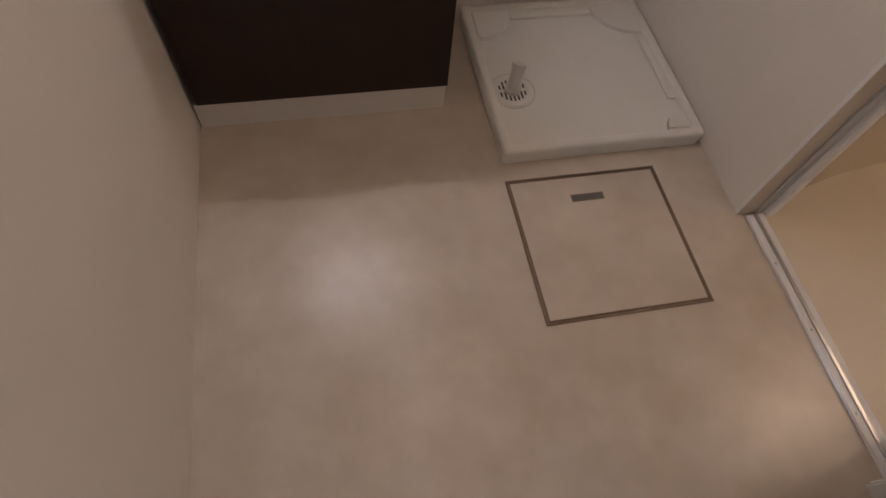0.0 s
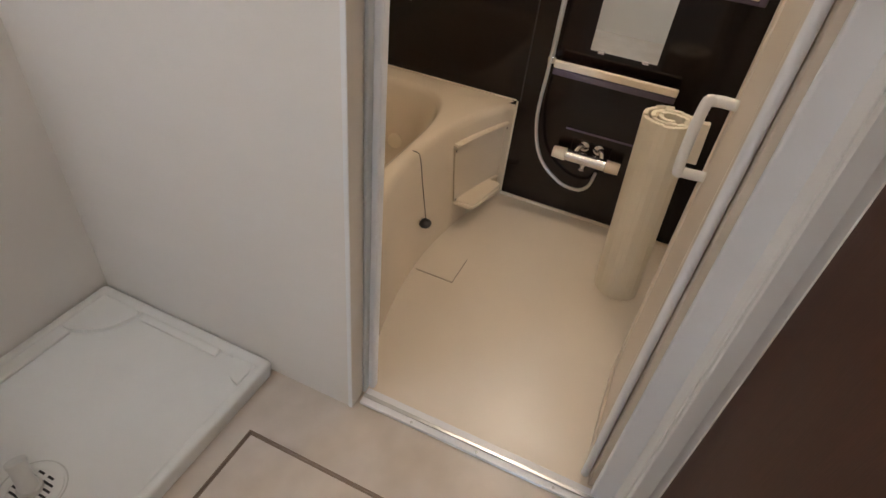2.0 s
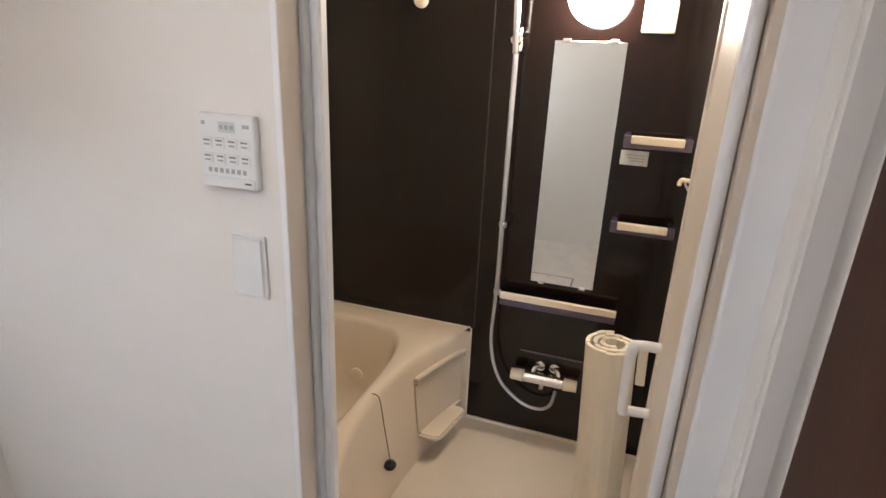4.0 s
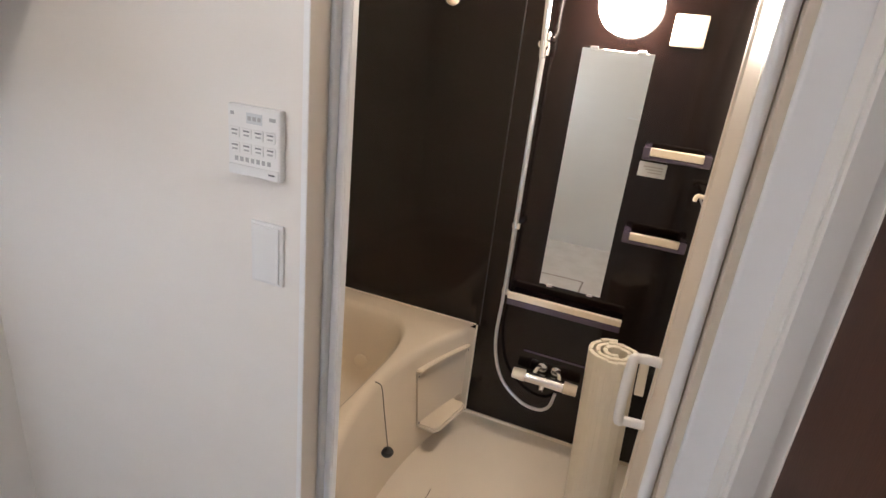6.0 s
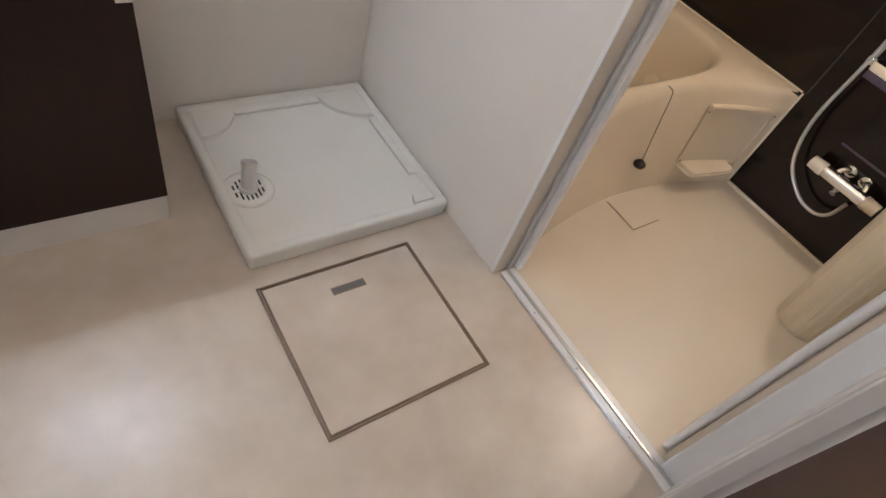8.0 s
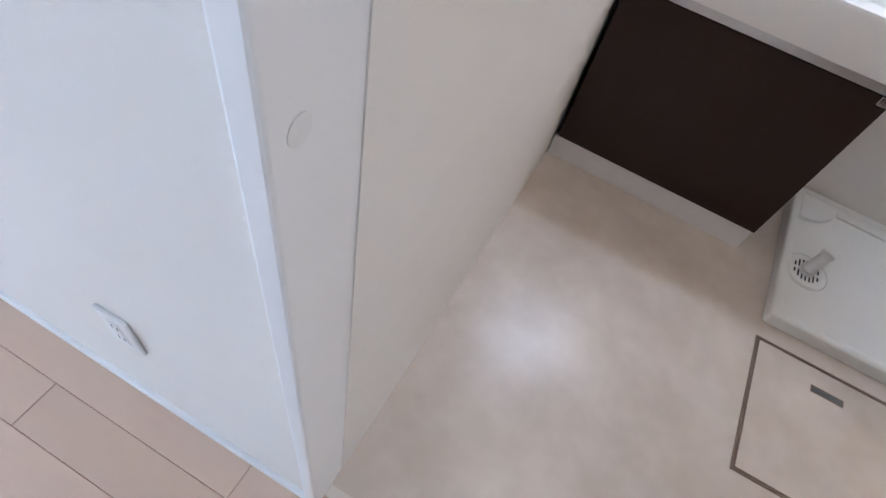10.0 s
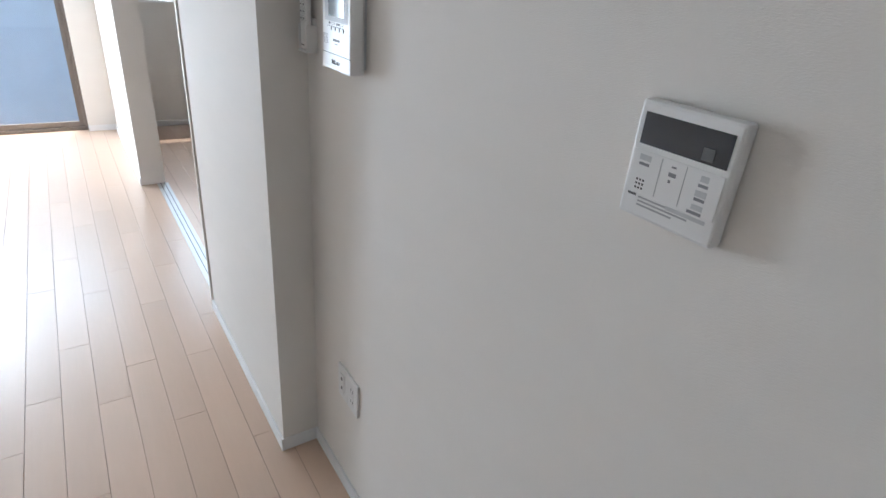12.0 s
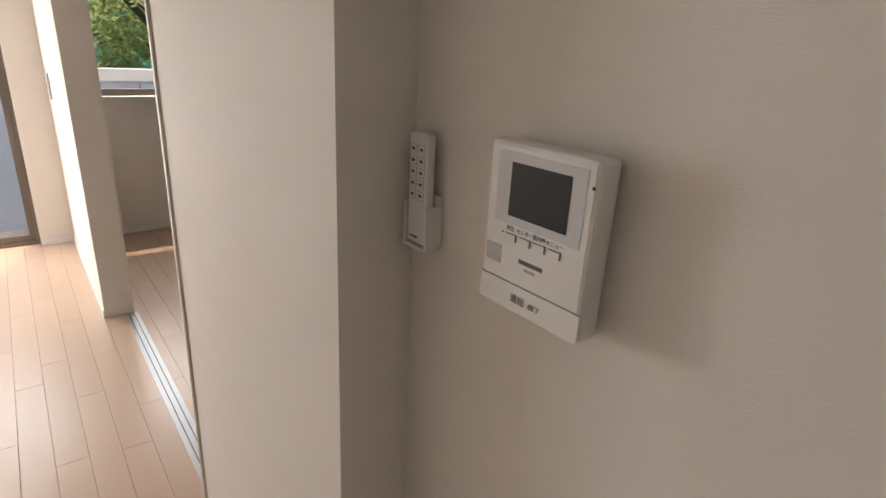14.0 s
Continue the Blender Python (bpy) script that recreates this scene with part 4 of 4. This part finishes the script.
# sliding opening to the next room
structure("trim_opening_edge", box(-2.55, -2.53, -0.1385, -0.03, 0, 2.05, 0.002), JAMB, "slim beige edge of the sliding opening", "trim")
track = thing("floor_track", "flush metal floor track of the sliding opening", "track", (-3.5, -0.068, 0))
part("strip", box(-0.958, 0.948, -0.038, 0.038, 0.0005, 0.006, 0.001), STEEL, track)
for y in (-0.014, 0.014):
    part("groove", box(-0.958, 0.948, y - 0.0025, y + 0.0025, 0.006, 0.0064), GREY_PRINT, track)
leaf = thing("door_pull", "oval metal pull plate on the partition wall", "pull", (-5.75, -0.207, 1.29))
part("plate", box(-0.03, 0.03, -0.012, 0, -0.09, 0.09, 0.005), STEEL, leaf)
part("recess", box(-0.012, 0.012, -0.0128, -0.012, -0.07, 0.07), GREY_PRINT, leaf)

# balcony window
win = tagged(thing("window_1", "full-height sliding balcony window with dark aluminium sashes", "window", (-6.25, -1.28, 0)), kind="structure")
WY = 0.84
for nm, y0, y1, z0, z1 in (("jamb", WY - 0.025, WY, 0, 2.02), ("jamb", -WY, -WY + 0.025, 0, 2.02), ("head", -WY + 0.025, WY - 0.025, 1.99, 2.02), ("sill", -WY + 0.025, WY - 0.025, 0, 0.03)):
    part(nm, box(-0.05, 0.05, y0, y1, z0, z1, 0.002), SASH, win)
for x, y0, y1 in ((0.015, -0.02, WY - 0.025), (-0.02, -WY + 0.025, 0.02)):
    sash = part("sash", box(x - 0.015, x + 0.015, y0, y0 + 0.04, 0.03, 1.99, 0.002), SASH, win)
    part("stile", box(x - 0.015, x + 0.015, y1 - 0.04, y1, 0.03, 1.99, 0.002), SASH, sash)
    part("rail", box(x - 0.015, x + 0.015, y0 + 0.04, y1 - 0.04, 0.03, 0.08, 0.002), SASH, sash)
    part("rail", box(x - 0.015, x + 0.015, y0 + 0.04, y1 - 0.04, 1.95, 1.99, 0.002), SASH, sash)
    pane = part("pane", box(x - 0.0025, x + 0.0025, y0 + 0.04, y1 - 0.04, 0.08, 1.95), GLASS, sash)
    pane.visible_shadow = False
side = tagged(thing("window_3", "full-height side pane of the balcony window", "window", (-6.25, -2.38, 0)), kind="structure")
for nm, y0, y1, z0, z1 in (("jamb", 0.15, 0.18, 0, 2.02), ("jamb", -0.18, -0.15, 0, 2.02), ("head", -0.15, 0.15, 1.98, 2.02), ("sill", -0.15, 0.15, 0, 0.04)):
    part(nm, box(-0.03, 0.03, y0, y1, z0, z1, 0.002), SASH, side)
win2 = tagged(thing("window_2", "bedroom window with aluminium sash and white sill", "window", (-6.25, 0.78, 1.16)), kind="structure")
part("sill", box(-0.03, 0.1, -0.83, 0.82, -0.001, 0.02, 0.003), TRIM, win2, "white window sill")
for nm, y0, y1, z0, z1 in (("jamb", -0.83, -0.786, 0.02, 0.86), ("jamb", 0.79, 0.82, 0.02, 0.86), ("head", -0.786, 0.79, 0.83, 0.86), ("rail", -0.786, 0.79, 0.02, 0.075), ("stile", -0.02, 0.02, 0.075, 0.83)):
    part(nm, box(-0.03, 0.02, y0, y1, z0, z1, 0.002), SASH, win2)
for y0, y1 in ((-0.786, -0.02), (0.02, 0.79)):
    pane = part("pane", box(-0.007, -0.002, y0, y1, 0.075, 0.83), GLASS, win2)
    pane.visible_shadow = False

# balcony and beyond
structure("floor_balcony", box(-7.6, -6.3, -3.6, 2.8, -0.4, -0.25), CONCRETE, "grey balcony floor", "floor")
rail = thing("balcony_railing", "balcony railing with blue-grey panels and a white cap", "railing", (-7.5, -0.4, -0.25))
for k in range(6):
    y = -3.1 + k * 1.04
    part("panel", box(-0.012, 0.012, y + 0.006, y + 1.034, 0.02, 1.46), RAIL_PANEL, rail)
    part("post", box(-0.03, -0.012, y - 0.02, y + 0.02, 0, 1.46), SASH, rail)
part("cap", box(-0.06, 0.05, -3.2, 3.2, 1.46, 1.585, 0.008), RAIL_CAP, rail, "white top rail")
structure("ground", box(-300, 300, -300, 300, -3.4, -3.2), GROUND, "soil and grass ground reaching far off", "ground")


def tree(at, height, spread, leaves, seed):
    rnd = random.Random(seed)
    ob = thing("tree", "leafy green broadleaf tree beyond the balcony", "tree", at, "trees beyond the balcony")
    trunk = tube([(0, 0, 0), (0.05, 0.08, height * 0.3), (-0.04, 0.02, height * 0.6), (0, 0, height * 0.9)], [0.2, 0.16, 0.1, 0.03], 10)
    clumps = []
    for k in range(26):
        a, z = rnd.uniform(0, 6.28), rnd.uniform(0.3, 1.0) * height
        r = spread * rnd.uniform(0.35, 1.0) * (1.15 - 0.6 * abs(z / height - 0.6))
        tip = Vector((r * math.cos(a), r * math.sin(a), z))
        clumps.append((tip, rnd.uniform(0.45, 0.95)))
        tube([(0, 0, z * 0.75), tip * 0.5 + Vector((0, 0, z * 0.44)), tip], [0.05, 0.03, 0.01], 5, into=trunk)
    part("trunk", trunk, BARK, ob, smooth=True)
    verts, faces = [], []
    for _ in range(leaves):
        c, s = rnd.choice(clumps)
        d = Vector((rnd.gauss(0, 1), rnd.gauss(0, 1), rnd.gauss(0, 0.75))) * s * 0.5
        p = c + d
        u = Vector((rnd.gauss(0, 1), rnd.gauss(0, 1), rnd.gauss(0, 0.5))).normalized()
        v = u.orthogonal().normalized()
        size = rnd.uniform(0.05, 0.11)
        i = len(verts)
        verts += [p - u * size, p + v * size * 0.45, p + u * size, p - v * size * 0.45]
        faces.append((i, i + 1, i + 2, i + 3))
    me = bpy.data.meshes.new("crown")
    me.from_pydata(verts, [], faces)
    me.materials.append(LEAF)
    crown = new("crown", me)
    crown.parent = ob


for k, (x, y, h, s) in enumerate(((-13, -5.2, 7.5, 2.4), (-14.5, -0.4, 8.2, 2.6), (-12.5, 2.2, 7.0, 2.3), (-15.2, 4.6, 8.5, 2.4))):
    tree((x, y, -3.2), h, s, 7000, 11 + k)

# tall sheeted fence behind the trees
fence = thing("sheeted_fence", "tall teal-green sheeted fence behind the trees", "fence", (-18.5, -2, -3.2))
for k in range(7):
    y = -14 + 4 * k
    part("sheet", box(-0.02, 0.02, y + 0.06, y + 3.94, 0.05, 5.6), NET, fence, "teal-green sheet")
    part("post", box(-0.08, 0.08, y - 0.06, y + 0.06, 0, 5.8, 0.01), RAIL_CAP, fence)

# ---- plank floors ----
structure("floor_living", box(-6.3, 2.1, -3.3, 0.045, -0.06, -0.0035), PLANK_GAP, "light oak plank floor with fine dark joints", "floor")
living = bpy.data.objects["floor_living"]
bedroom_floor = structure("floor_bedroom", box(-6.3, -1.8, 0.0451, 2.6, -0.06, -0.0035), PLANK_GAP, "light oak plank floor with fine dark joints", "floor")
PITCH, LEN = 0.1165, 0.909
JOINTS = (-2.0, -2.5, -2.2, -2.72, -2.233, -2.03, -2.475, -2.145, -1.887)


def plank_mesh(length):
    bm = box(-length / 2 + 0.0007, length / 2 - 0.0007, -PITCH / 2 + 0.0008, PITCH / 2 - 0.0008, -0.0045, 0, 0.0008, 1)
    return finish("plank", bm, PLANK)


meshes = {}


def lay(parent, x0, x1, y0, y1, start):
    row, y = 0, y1 - PITCH / 2
    while y > y0:
        first = JOINTS[row % len(JOINTS)] + start
        edge = first - LEN * math.ceil((first - x0) / LEN)
        low = -1.5 if parent is living and row == 0 else x0
        while edge < x1:
            a, b = max(edge, low), min(edge + LEN, x1)
            edge += LEN
            if b - a < 0.03:
                continue
            key = round(b - a, 3)
            if key not in meshes:
                meshes[key] = plank_mesh(b - a)
            ob = new("plank", meshes[key])
            ob.parent = parent
            ob.location = ((a + b) / 2, y, 0)
        row, y = row + 1, y - PITCH


lay(living, -6.29, 2.09, -3.24, 0.0235, 0.0)
lay(bedroom_floor, -6.17, -2.0, 0.0235 - PITCH, 0.0235 + 22 * PITCH, 0.5)
